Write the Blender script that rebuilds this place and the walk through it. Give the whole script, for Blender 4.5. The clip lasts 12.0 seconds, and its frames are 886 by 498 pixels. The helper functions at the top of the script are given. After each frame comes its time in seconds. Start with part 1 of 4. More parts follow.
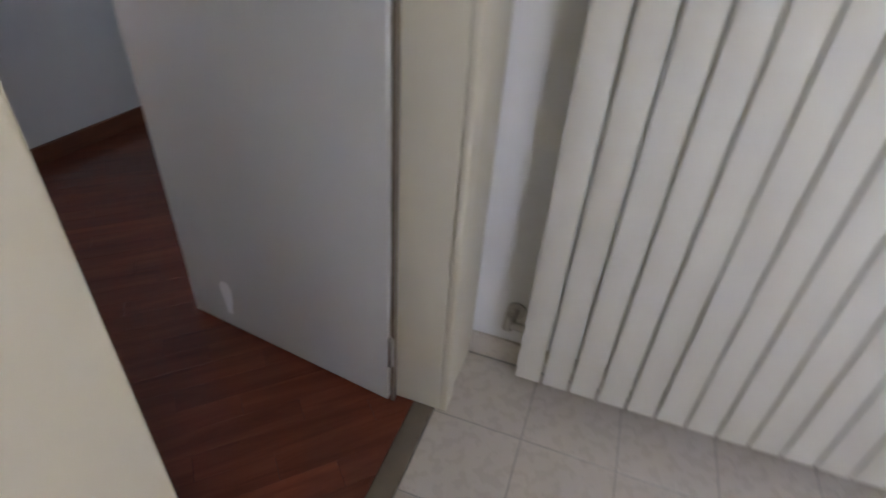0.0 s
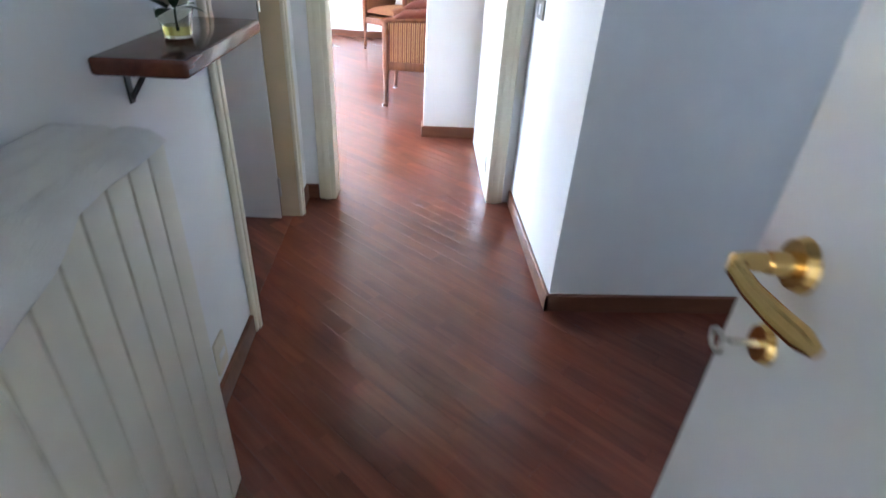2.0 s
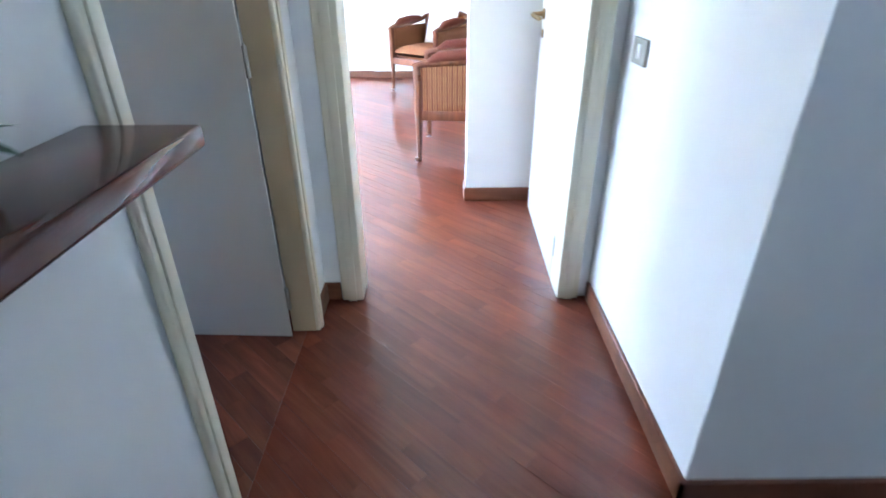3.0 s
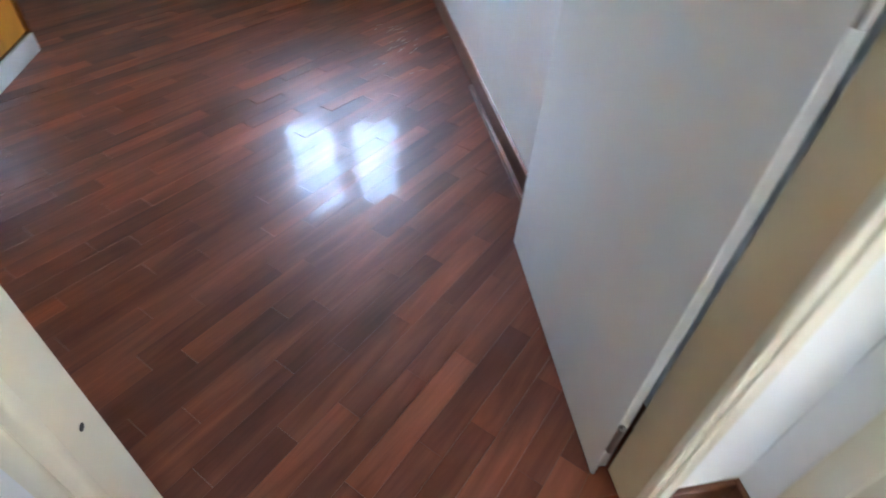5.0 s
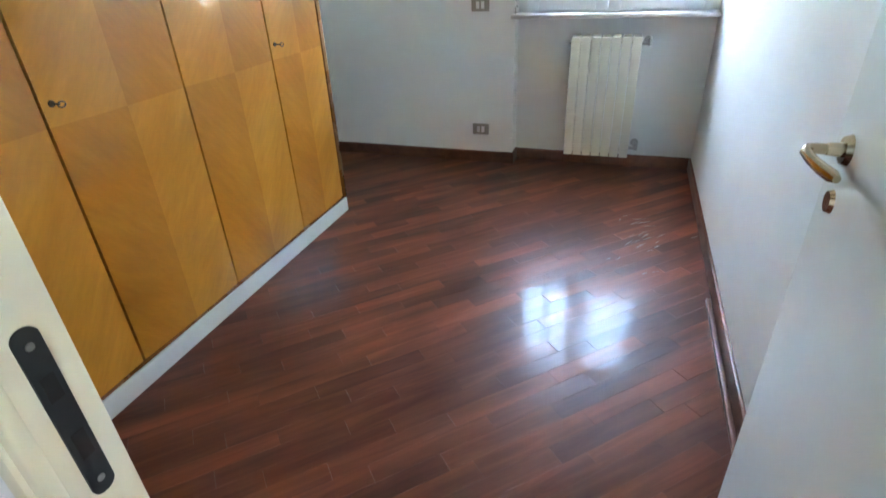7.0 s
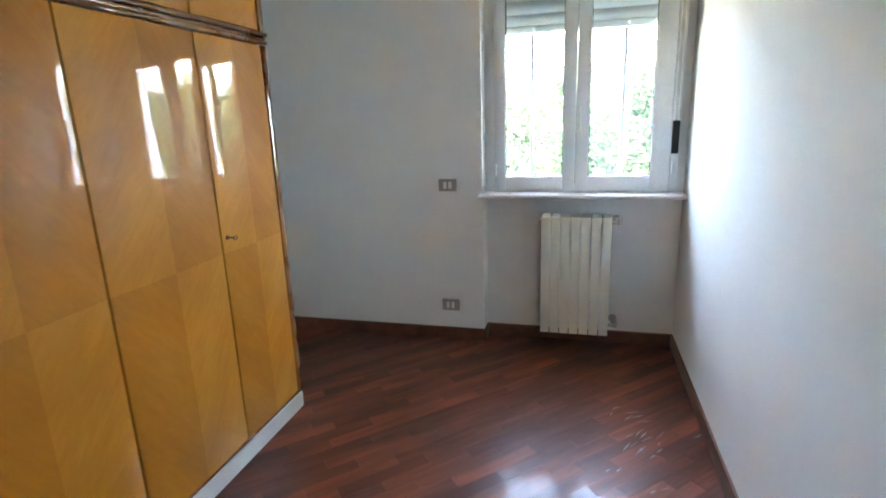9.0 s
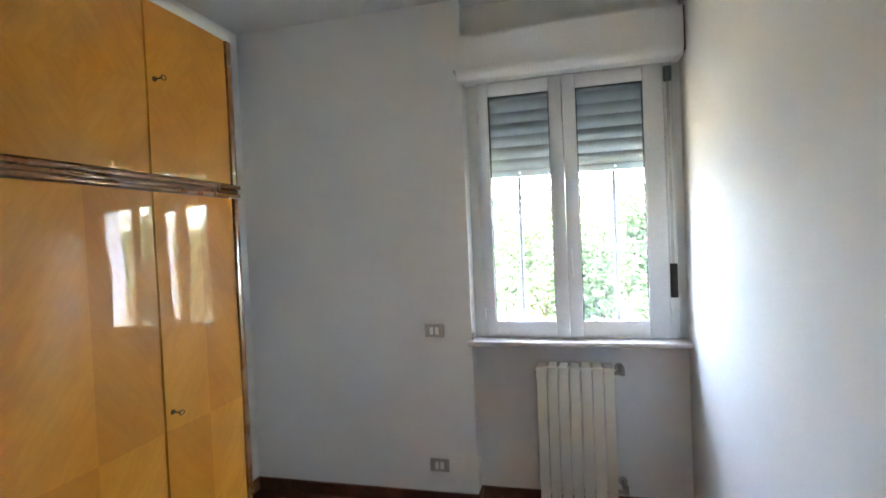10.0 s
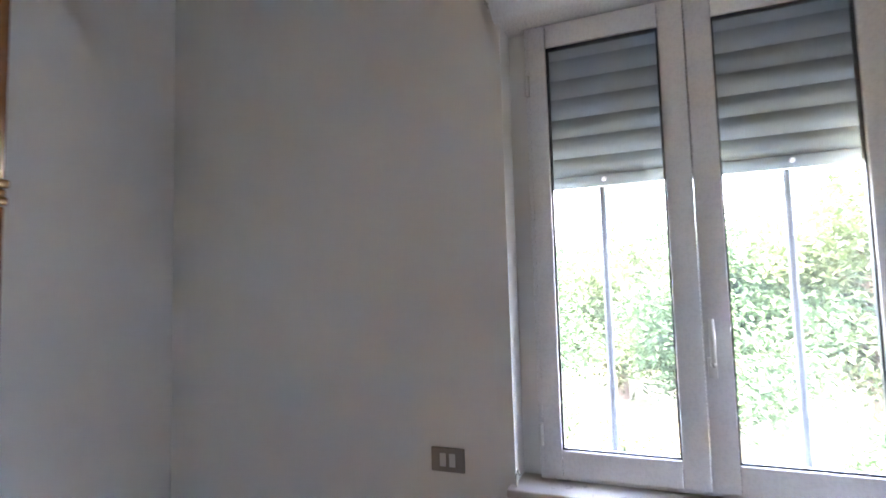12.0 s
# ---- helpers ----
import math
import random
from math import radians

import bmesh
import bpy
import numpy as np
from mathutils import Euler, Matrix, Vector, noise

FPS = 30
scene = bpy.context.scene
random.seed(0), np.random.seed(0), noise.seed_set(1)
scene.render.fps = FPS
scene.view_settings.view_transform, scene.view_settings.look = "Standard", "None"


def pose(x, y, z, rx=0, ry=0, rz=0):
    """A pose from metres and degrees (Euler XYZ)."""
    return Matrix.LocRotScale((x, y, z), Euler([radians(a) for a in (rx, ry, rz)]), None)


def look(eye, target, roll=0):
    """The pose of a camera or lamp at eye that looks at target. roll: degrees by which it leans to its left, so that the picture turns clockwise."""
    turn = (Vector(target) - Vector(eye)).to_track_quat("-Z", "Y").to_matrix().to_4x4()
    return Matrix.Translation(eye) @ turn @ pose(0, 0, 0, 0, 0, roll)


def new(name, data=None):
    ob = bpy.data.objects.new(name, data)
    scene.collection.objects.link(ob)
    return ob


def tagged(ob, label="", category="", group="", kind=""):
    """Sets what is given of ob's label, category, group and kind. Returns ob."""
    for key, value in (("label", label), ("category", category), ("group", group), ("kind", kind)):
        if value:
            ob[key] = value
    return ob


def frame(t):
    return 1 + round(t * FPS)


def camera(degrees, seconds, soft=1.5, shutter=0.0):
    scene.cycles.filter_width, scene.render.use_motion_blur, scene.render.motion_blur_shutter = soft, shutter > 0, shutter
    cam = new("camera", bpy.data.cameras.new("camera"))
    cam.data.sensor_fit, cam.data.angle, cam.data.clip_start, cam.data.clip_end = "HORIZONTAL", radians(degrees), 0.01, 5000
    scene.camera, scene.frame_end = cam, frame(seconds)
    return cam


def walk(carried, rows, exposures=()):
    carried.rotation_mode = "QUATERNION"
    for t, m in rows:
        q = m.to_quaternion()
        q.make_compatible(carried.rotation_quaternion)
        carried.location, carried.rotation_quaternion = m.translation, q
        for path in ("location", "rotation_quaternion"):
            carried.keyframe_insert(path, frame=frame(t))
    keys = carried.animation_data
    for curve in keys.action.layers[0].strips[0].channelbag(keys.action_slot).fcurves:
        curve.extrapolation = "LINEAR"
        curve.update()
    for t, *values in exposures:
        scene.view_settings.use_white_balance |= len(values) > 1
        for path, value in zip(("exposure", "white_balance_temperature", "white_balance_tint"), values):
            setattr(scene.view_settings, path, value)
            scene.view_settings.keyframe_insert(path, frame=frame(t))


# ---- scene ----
cam = camera(80.5, 12.0, shutter=0.35)
PATH = [
    (0, (-1.106, -2.283, 1.111), (0.457, -1.794, -0.038), 4.2),
    (0.3, (-0.963, -2.27, 1.074), (0.4, -1.404, -0.106), 7.0),
    (0.5, (-0.832, -2.246, 1.105), (0.239, -1.171, -0.197), 6.4),
    (0.7, (-0.78, -2.214, 1.12), (0.052, -0.948, -0.186), 6.6),
    (1, (-0.712, -2.132, 1.169), (-0.153, -0.641, -0.041), 5.4),
    (1.3, (-0.647, -2.029, 1.202), (-0.279, -0.425, 0.066), 4.1),
    (1.5, (-0.655, -1.934, 1.258), (-0.346, -0.304, 0.142), 5.2),
    (2, (-0.565, -1.678, 1.292), (-0.433, 0.03, 0.26), 3.5),
    (2.5, (-0.58, -1.279, 1.286), (-0.484, 0.462, 0.306), 1.2),
    (2.7, (-0.607, -1.141, 1.276), (-0.514, 0.612, 0.318), 0.5),
    (4.3, (-0.68, 0.065, 1.2), (-1.833, 1.336, 0.172), 5.5),
    (4.5, (-0.706, 0.159, 1.158), (-2.007, 1.123, -0.016), 6.1),
    (4.7, (-0.721, 0.245, 1.137), (-2.123, 0.852, -0.154), 4.2),
    (5, (-0.788, 0.241, 1.135), (-2.209, 0.572, -0.233), 4.6),
    (5.5, (-0.901, 0.311, 1.132), (-2.281, 0.299, -0.315), 2.5),
    (6, (-0.944, 0.363, 1.179), (-2.332, 0.067, -0.23), -0.6),
    (6.5, (-0.943, 0.384, 1.283), (-2.462, -0.118, 0.083), -2.7),
    (7, (-0.928, 0.395, 1.36), (-2.57, -0.197, 0.383), -2.8),
    (7.2, (-0.927, 0.402, 1.377), (-2.597, -0.204, 0.458), -3.0),
    (8.8, (-1.203, 0.284, 1.507), (-3.048, -0.25, 0.948), -1.9),
    (9, (-1.266, 0.261, 1.491), (-3.141, -0.24, 1.008), -2.0),
    (9.5, (-1.409, 0.277, 1.557), (-3.329, -0.213, 1.286), -2.1),
    (10, (-1.528, 0.296, 1.635), (-3.462, -0.21, 1.59), -2.5),
    (10.5, (-1.763, 0.2, 1.63), (-3.699, -0.298, 1.695), -2.6),
    (11, (-2.118, 0.127, 1.646), (-4.043, -0.401, 1.778), -2.4),
    (11.5, (-2.496, 0.146, 1.68), (-4.38, -0.514, 1.804), -1.9),
    (12, (-2.894, 0.098, 1.649), (-4.745, -0.643, 1.795), -1.6),
]
EXPOSURES = [(0, 6.3, 7200, 21), (0.5, 6.85, 6800, 20), (1.0, 7.2, 7300, 20), (1.5, 7.35, 7000, 17), (2.0, 7.4, 6250, 12), (2.7, 7.4, 5800, 7),
             (4.3, 7.35, 5700, 11), (4.7, 7.65, 6050, 11), (5.0, 8.15, 6700, 9), (6.0, 8.5, 6900, 6), (7.0, 8.25, 6700, 3), (9.0, 7.85, 7000, 8), (10.0, 7.65, 7200, 11), (12.0, 7.3, 7050, 21)]
walk(cam, [(t, look(eye, target, roll)) for t, eye, target, roll in PATH], EXPOSURES)

# ---- world, sun, exposure ----
world = bpy.data.worlds.new("sky")
scene.world = world
world.use_nodes = True
wn = world.node_tree.nodes
wl = world.node_tree.links
sky = wn.new("ShaderNodeTexSky")
sky.sky_type = "NISHITA"
sky.sun_disc = False
SUN_ELEV, SUN_AZ = 65.0, 95.0      # azimuth: degrees from +y, clockwise
sky.sun_elevation = radians(SUN_ELEV)
sky.sun_rotation = radians(SUN_AZ)
sky.dust_density = 5.0
wn["Background"].inputs[1].default_value = 0.15
wl.new(sky.outputs[0], wn["Background"].inputs[0])
sun_data = bpy.data.lights.new("sun", "SUN")
sun_data.energy, sun_data.angle, sun_data.color = 0.5, radians(10.0), (1.0, 0.95, 0.87)
sun = new("sun", sun_data)
sun.matrix_world = look((0, 0, 30), Vector((0, 0, 30)) - Vector((math.sin(radians(SUN_AZ)) * math.cos(radians(SUN_ELEV)),
                   math.cos(radians(SUN_AZ)) * math.cos(radians(SUN_ELEV)), math.sin(radians(SUN_ELEV)))))



def window_light(name, eye, target, width, height, watts, spread, colour=(0.93, 0.97, 1.0)):
    """The sky's light in a window's opening."""
    d = bpy.data.lights.new(name, "AREA")
    d.shape, d.size, d.size_y, d.energy, d.spread, d.color = "RECTANGLE", width, height, watts, radians(spread), colour
    lamp = new(name, d)
    lamp.matrix_world = look(eye, target)


window_light("sky_light_living_back", (-3.1, 6.25, 1.4), (-3.1, 5.25, 1.2), 1.6, 2.1, 0.4, 180)
# bluish fill in an added, unseen window, to brighten the facing hall wall
window_light("fill_light_hall", (1.0, -1.97, 2.07), (1.0, -0.97, 1.9), 0.38, 0.32, 0.06, 180, (0.5, 0.72, 1.0))
window_light("sky_light_bathroom", (-2.04, -3.45, 1.6), (-1.04, -3.45, 1.35), 0.66, 0.96, 0.12, 180)
window_light("sky_light_living_side", (-4.78, 3.1, 1.4), (-3.78, 3.1, 1.2), 2.4, 2.1, 0.47, 180)

# ---- mesh helpers ----


def box(bm, x0, x1, y0, y1, z0, z1, bevel=0.0, segs=2):
    r = bmesh.ops.create_cube(bm, size=1.0)
    vs = r["verts"]
    for v in vs:
        v.co = Vector((x0 + (v.co.x + 0.5) * (x1 - x0), y0 + (v.co.y + 0.5) * (y1 - y0), z0 + (v.co.z + 0.5) * (z1 - z0)))
    if bevel:
        es = list({e for v in vs for e in v.link_edges})
        bmesh.ops.bevel(bm, geom=es, offset=bevel, segments=segs, affect="EDGES", profile=0.5)
    return bm


def cyl(bm, a, b, r0, r1=None, n=14, caps=True):
    a, b = Vector(a), Vector(b)
    d = b - a
    m = Matrix.Translation((a + b) / 2) @ d.to_track_quat("Z", "Y").to_matrix().to_4x4()
    bmesh.ops.create_cone(bm, cap_ends=caps, segments=n, radius1=r0, radius2=r0 if r1 is None else r1, depth=d.length, matrix=m)
    return bm


def tube(bm, pts, radii, n=10):
    """A bent round bar through pts, with a radius at each."""
    pts = [Vector(p) for p in pts]
    rings = []
    for i, p in enumerate(pts):
        d = (pts[min(i + 1, len(pts) - 1)] - pts[max(i - 1, 0)]).normalized()
        side = d.cross(Vector((0.13, 0.21, 0.97))).normalized()
        up = side.cross(d)
        r = radii[i] if isinstance(radii, (list, tuple)) else radii
        rings.append([bm.verts.new(p + r * (math.cos(2 * math.pi * k / n) * side + math.sin(2 * math.pi * k / n) * up)) for k in range(n)])
    for a, b in zip(rings, rings[1:]):
        for k in range(n):
            bm.faces.new((a[k], a[(k + 1) % n], b[(k + 1) % n], b[k]))
    bm.faces.new(rings[0][::-1])
    bm.faces.new(rings[-1])
    return bm


def lathe(bm, profile, centre=(0, 0, 0), n=24):
    c = Vector(centre)
    rings = [[bm.verts.new(c + Vector((r * math.cos(2 * math.pi * k / n), r * math.sin(2 * math.pi * k / n), z))) for k in range(n)] for r, z in profile]
    for a, b in zip(rings, rings[1:]):
        for k in range(n):
            bm.faces.new((a[k], a[(k + 1) % n], b[(k + 1) % n], b[k]))
    bm.faces.new(rings[0][::-1])
    bm.faces.new(rings[-1])
    return bm


def mesh_of(name, bm, material, smooth=0.0):
    bmesh.ops.recalc_face_normals(bm, faces=bm.faces)
    me = bpy.data.meshes.new(name)
    bm.to_mesh(me)
    bm.free()
    for m in material if isinstance(material, (list, tuple)) else [material]:
        me.materials.append(m)
    if smooth:
        me.polygons.foreach_set("use_smooth", [True] * len(me.polygons))
        me.set_sharp_from_angle(angle=radians(smooth))
    return me


def part(name, bm, material, parent, label="", smooth=35.0):
    ob = new(name, mesh_of(name, bm, material, smooth))
    ob.parent = parent
    if label:
        ob["label"] = label
    return ob


def solid(name, bm, material, label="", category="", group="", kind="", smooth=35.0):
    return tagged(new(name, mesh_of(name, bm, material, smooth)), label, category, group, kind)


def empty(name, m=None, label="", category="", group="", kind=""):
    ob = new(name)
    ob.empty_display_size = 0.1
    if m is not None:
        ob.matrix_world = m
    return tagged(ob, label, category, group, kind)


def B(*a, **k):
    return box(bmesh.new(), *a, **k)


# ---- materials ----


def nodes_of(name):
    mat = bpy.data.materials.new(name)
    mat.use_nodes = True
    nt = mat.node_tree
    return mat, nt, nt.nodes["Principled BSDF"]


def node(nt, kind, **inputs):
    n = nt.nodes.new(kind)
    for k, v in inputs.items():
        n.inputs[k.replace("_", " ")].default_value = v
    return n


def ramp(nt, source, stops):
    r = nt.nodes.new("ShaderNodeValToRGB")
    while len(r.color_ramp.elements) < len(stops):
        r.color_ramp.elements.new(0.5)
    for e, (p, c) in zip(r.color_ramp.elements, stops):
        e.position, e.color = p, (*c, 1) if len(c) == 3 else c
    nt.links.new(source, r.inputs[0])
    return r


def bump(nt, bsdf, height, strength, distance):
    b = node(nt, "ShaderNodeBump", Strength=strength, Distance=distance)
    nt.links.new(height, b.inputs["Height"])
    nt.links.new(b.outputs[0], bsdf.inputs["Normal"])
    return b


def coords(nt, scale=(1, 1, 1), rot=(0, 0, 0), kind="Object"):
    tc = nt.nodes.new("ShaderNodeTexCoord")
    mp = nt.nodes.new("ShaderNodeMapping")
    mp.inputs["Scale"].default_value = scale
    mp.inputs["Rotation"].default_value = [radians(a) for a in rot]
    nt.links.new(tc.outputs[kind], mp.inputs[0])
    return mp.outputs[0]


def paint(name, colour, rough=0.5, vary=0.06, grain=60.0, relief=0.15, spec=0.5, metal=0.0, patch=1.6):
    """Painted or plain surface with broad uneven tone, fine grain and soft relief."""
    mat, nt, bsdf = nodes_of(name)
    v = coords(nt)
    big = node(nt, "ShaderNodeTexNoise", Scale=patch, Detail=5.0, Roughness=0.6)
    fine = node(nt, "ShaderNodeTexNoise", Scale=grain, Detail=3.0, Roughness=0.5)
    for n in (big, fine):
        nt.links.new(v, n.inputs["Vector"])
    lo = tuple(max(0, c * (1 - vary)) for c in colour)
    hi = tuple(min(1, c * (1 + vary)) for c in colour)
    r = ramp(nt, big.outputs[0], [(0.3, lo), (0.7, hi)])
    nt.links.new(r.outputs[0], bsdf.inputs["Base Color"])
    rr = ramp(nt, fine.outputs[0], [(0.25, (max(0.02, rough - 0.04),) * 3), (0.75, (min(1, rough + 0.04),) * 3)])
    nt.links.new(rr.outputs[0], bsdf.inputs["Roughness"])
    bsdf.inputs["Metallic"].default_value = metal
    bsdf.inputs["Specular IOR Level"].default_value = spec
    if relief:
        bump(nt, bsdf, fine.outputs[0], relief, 0.002)
    return mat


def wood(name, lo, mid, hi, rough=0.3, coat=0.0, scale=(1, 1, 1), rot=(0, 0, 0), random_from="", streak=18.0, relief=0.1, spec=0.5, spread=1.0, coat_rough=0.06, wavy=0.0):
    """Stained wood with long grain along x, pores, and a tone that varies from piece to piece."""
    mat, nt, bsdf = nodes_of(name)
    tc = nt.nodes.new("ShaderNodeTexCoord")
    add = nt.nodes.new("ShaderNodeVectorMath")
    mp = nt.nodes.new("ShaderNodeMapping")
    mp.inputs["Scale"].default_value = scale
    mp.inputs["Rotation"].default_value = [radians(a) for a in rot]
    nt.links.new(tc.outputs["Object"], mp.inputs[0])
    nt.links.new(mp.outputs[0], add.inputs[0])
    rnd = None
    if random_from == "object":
        rnd = nt.nodes.new("ShaderNodeObjectInfo").outputs["Random"]
    elif random_from == "island":
        rnd = nt.nodes.new("ShaderNodeNewGeometry").outputs["Random Per Island"]
    if rnd is not None:
        mul = nt.nodes.new("ShaderNodeMath")
        mul.operation = "MULTIPLY"
        mul.inputs[1].default_value = 37.0
        nt.links.new(rnd, mul.inputs[0])
        nt.links.new(mul.outputs[0], add.inputs[1])
    g1 = node(nt, "ShaderNodeTexNoise", Scale=streak, Detail=6.0, Roughness=0.65, Distortion=0.6)
    st = nt.nodes.new("ShaderNodeMapping")
    st.inputs["Scale"].default_value = (0.09, 1, 1)
    nt.links.new(add.outputs[0], st.inputs[0])
    nt.links.new(st.outputs[0], g1.inputs["Vector"])
    pores = node(nt, "ShaderNodeTexNoise", Scale=260.0, Detail=3.0, Roughness=0.6)
    st2 = nt.nodes.new("ShaderNodeMapping")
    st2.inputs["Scale"].default_value = (0.05, 1, 1)
    nt.links.new(add.outputs[0], st2.inputs[0])
    nt.links.new(st2.outputs[0], pores.inputs["Vector"])
    r = ramp(nt, g1.outputs[0], [(0.28, lo), (0.5, mid), (0.75, hi)])
    colour = r.outputs[0]
    if rnd is not None:
        tone = ramp(nt, rnd, [(p, tuple(1 + spread * (c - 1) for c in cs)) for p, cs in ((0.0, (0.7, 0.69, 0.7)), (0.4, (0.88, 0.88, 0.88)), (0.75, (1.06, 1.05, 1.03)), (1.0, (1.45, 1.36, 1.22)))])
        mix = nt.nodes.new("ShaderNodeMix")
        mix.data_type, mix.blend_type = "RGBA", "MULTIPLY"
        mix.inputs[0].default_value = 1.0
        nt.links.new(colour, mix.inputs[6])
        nt.links.new(tone.outputs[0], mix.inputs[7])
        colour = mix.outputs[2]
        # long streaks and patches that run on from strip to strip
        pos = nt.nodes.new("ShaderNodeNewGeometry")
        turn = nt.nodes.new("ShaderNodeMapping")
        turn.vector_type = "POINT"
        turn.inputs["Rotation"].default_value = (0, 0, radians(-135))
        long = nt.nodes.new("ShaderNodeMapping")
        long.inputs["Scale"].default_value = (0.22, 1, 1)
        patch = node(nt, "ShaderNodeTexNoise", Scale=6.0, Detail=2.5, Roughness=0.5, Distortion=0.4)
        nt.links.new(pos.outputs["Position"], turn.inputs[0])
        nt.links.new(turn.outputs[0], long.inputs[0])
        nt.links.new(long.outputs[0], patch.inputs["Vector"])
        worn = ramp(nt, patch.outputs[0], [(0.3, (1 - 0.4 * spread,) * 3), (0.5, (1.0, 1.0, 1.0)), (0.72, (1 + 0.4 * spread, 1 + 0.36 * spread, 1 + 0.3 * spread))])
        mix = nt.nodes.new("ShaderNodeMix")
        mix.data_type, mix.blend_type = "RGBA", "MULTIPLY"
        mix.inputs[0].default_value = 1.0
        nt.links.new(colour, mix.inputs[6])
        nt.links.new(worn.outputs[0], mix.inputs[7])
        colour = mix.outputs[2]
    nt.links.new(colour, bsdf.inputs["Base Color"])
    wear = node(nt, "ShaderNodeTexNoise", Scale=2.3, Detail=5.0, Roughness=0.65)
    nt.links.new(tc.outputs["Object"], wear.inputs["Vector"])
    rr = ramp(nt, wear.outputs[0], [(0.3, (rough * 0.8,) * 3), (0.72, (min(1, rough * 1.35),) * 3)])
    if rnd is not None:
        rr = ramp(nt, g1.outputs[0], [(0.36, (rough * 0.97,) * 3), (0.64, (rough * 1.03,) * 3)])
    nt.links.new(rr.outputs[0], bsdf.inputs["Roughness"])
    bsdf.inputs["Specular IOR Level"].default_value = spec
    bsdf.inputs["Coat Weight"].default_value = coat
    bsdf.inputs["Coat Roughness"].default_value = coat_rough
    if relief:
        bump(nt, bsdf, pores.outputs[0], relief, 0.001)
    elif rnd is not None:
        wave = node(nt, "ShaderNodeTexNoise", Scale=16.0, Detail=2.0, Roughness=0.5)
        st3 = nt.nodes.new("ShaderNodeMapping")
        st3.inputs["Scale"].default_value = (0.25, 1, 1)
        nt.links.new(add.outputs[0], st3.inputs[0])
        nt.links.new(st3.outputs[0], wave.inputs["Vector"])
        b = bump(nt, bsdf, wave.outputs[0], wavy, 0.003)
        nt.links.new(b.outputs[0], bsdf.inputs["Coat Normal"])
    return mat


FLOOR_TONES = dict(lo=(0.11, 0.032, 0.018), mid=(0.163, 0.049, 0.0275), hi=(0.23, 0.074, 0.041))
WORN = dict(rough=0.4, relief=0, streak=22, spec=0.2, spread=1.0, coat=0.12, coat_rough=0.06, wavy=0.55)        # bedroom: dull, uneven varnish
SHINY = dict(rough=0.4, relief=0, streak=22, spec=0.08, spread=0.4, coat=1.0, coat_rough=0.2, wavy=0.05)        # hall and living room
M_strip_worn = wood("parquet_worn", **FLOOR_TONES, random_from="object", **WORN)
M_strips_worn = wood("parquet_worn_field", **FLOOR_TONES, random_from="island", rot=(0, 0, -135), **WORN)
RED_TONES = dict(lo=(0.115, 0.0265, 0.0135), mid=(0.168, 0.04, 0.0195), hi=(0.22, 0.057, 0.027))
M_strip = wood("parquet_varnish", **RED_TONES, random_from="object", **SHINY)
M_strips = wood("parquet_varnish_field", **RED_TONES, random_from="island", rot=(0, 0, -135), **SHINY)
M_base = paint("floor_joint", (0.02, 0.008, 0.006), 0.6)
M_board = wood("baseboard_wood", (0.1, 0.032, 0.016), (0.155, 0.052, 0.024), (0.22, 0.08, 0.036), rough=0.35, streak=14)
M_wall = paint("wall_paint", (0.84, 0.835, 0.82), 0.75, 0.03, 220.0, 0.12, 0.3)
M_ceiling = paint("ceiling_paint", (0.82, 0.82, 0.81), 0.85, 0.03, 180.0, 0.1, 0.2)
M_door = paint("door_lacquer", (0.69, 0.675, 0.635), 0.34, 0.03, 14.0, 0.03, 0.5)
M_trim = paint("trim_enamel", (0.75, 0.69, 0.54), 0.38, 0.05, 80.0, 0.06, 0.5)
M_jamb = paint("jamb_tan", (0.62, 0.49, 0.31), 0.4, 0.08, 80.0, 0.06, 0.5)
M_cream = paint("radiator_enamel", (0.77, 0.735, 0.63), 0.4, 0.06, 70.0, 0.1, 0.5)
M_pvc = paint("window_plastic", (0.82, 0.83, 0.84), 0.28, 0.02, 120.0, 0.02, 0.5)
M_shutter = paint("shutter_plastic", (0.22, 0.255, 0.27), 0.55, 0.06, 60.0, 0.05, 0.4)
M_brass = paint("brass", (0.78, 0.52, 0.2), 0.18, 0.08, 40.0, 0.0, 0.5, 1.0)
M_pale_brass = paint("pale_brass", (0.66, 0.54, 0.36), 0.2, 0.08, 40.0, 0.0, 0.5, 1.0)
M_bronze = paint("tarnished_brass", (0.35, 0.24, 0.13), 0.3, 0.1, 40.0, 0.0, 0.5, 1.0)
M_steel = paint("dull_steel", (0.5, 0.49, 0.46), 0.35, 0.1, 60.0, 0.0, 0.5, 1.0)
# near-black for pieces that stand for the shade in gaps, slots and holes
M_dark = paint("dark_gap", (0.02, 0.018, 0.016), 0.6)
M_rubber = paint("black_plastic", (0.025, 0.027, 0.03), 0.45)
M_grey = paint("plate_grey", (0.3, 0.28, 0.24), 0.4)
M_white = paint("white_plastic", (0.8, 0.8, 0.78), 0.35)
M_plinth = paint("plinth_paint", (0.7, 0.7, 0.66), 0.5, 0.06, 60.0, 0.1)
M_tile = paint("floor_tile", (0.65, 0.59, 0.51), 0.28, 0.03, 30.0, 0.03, patch=6.0)
M_grout = paint("grout", (0.42, 0.39, 0.34), 0.9)
M_thresh = paint("threshold_stone", (0.2, 0.16, 0.12), 0.4, 0.15, 40.0, 0.05, patch=8.0)
M_shelf = wood("shelf_wood", (0.07, 0.014, 0.008), (0.115, 0.026, 0.013), (0.17, 0.042, 0.02), rough=0.22, rot=(0, 0, 90), coat=0.3)
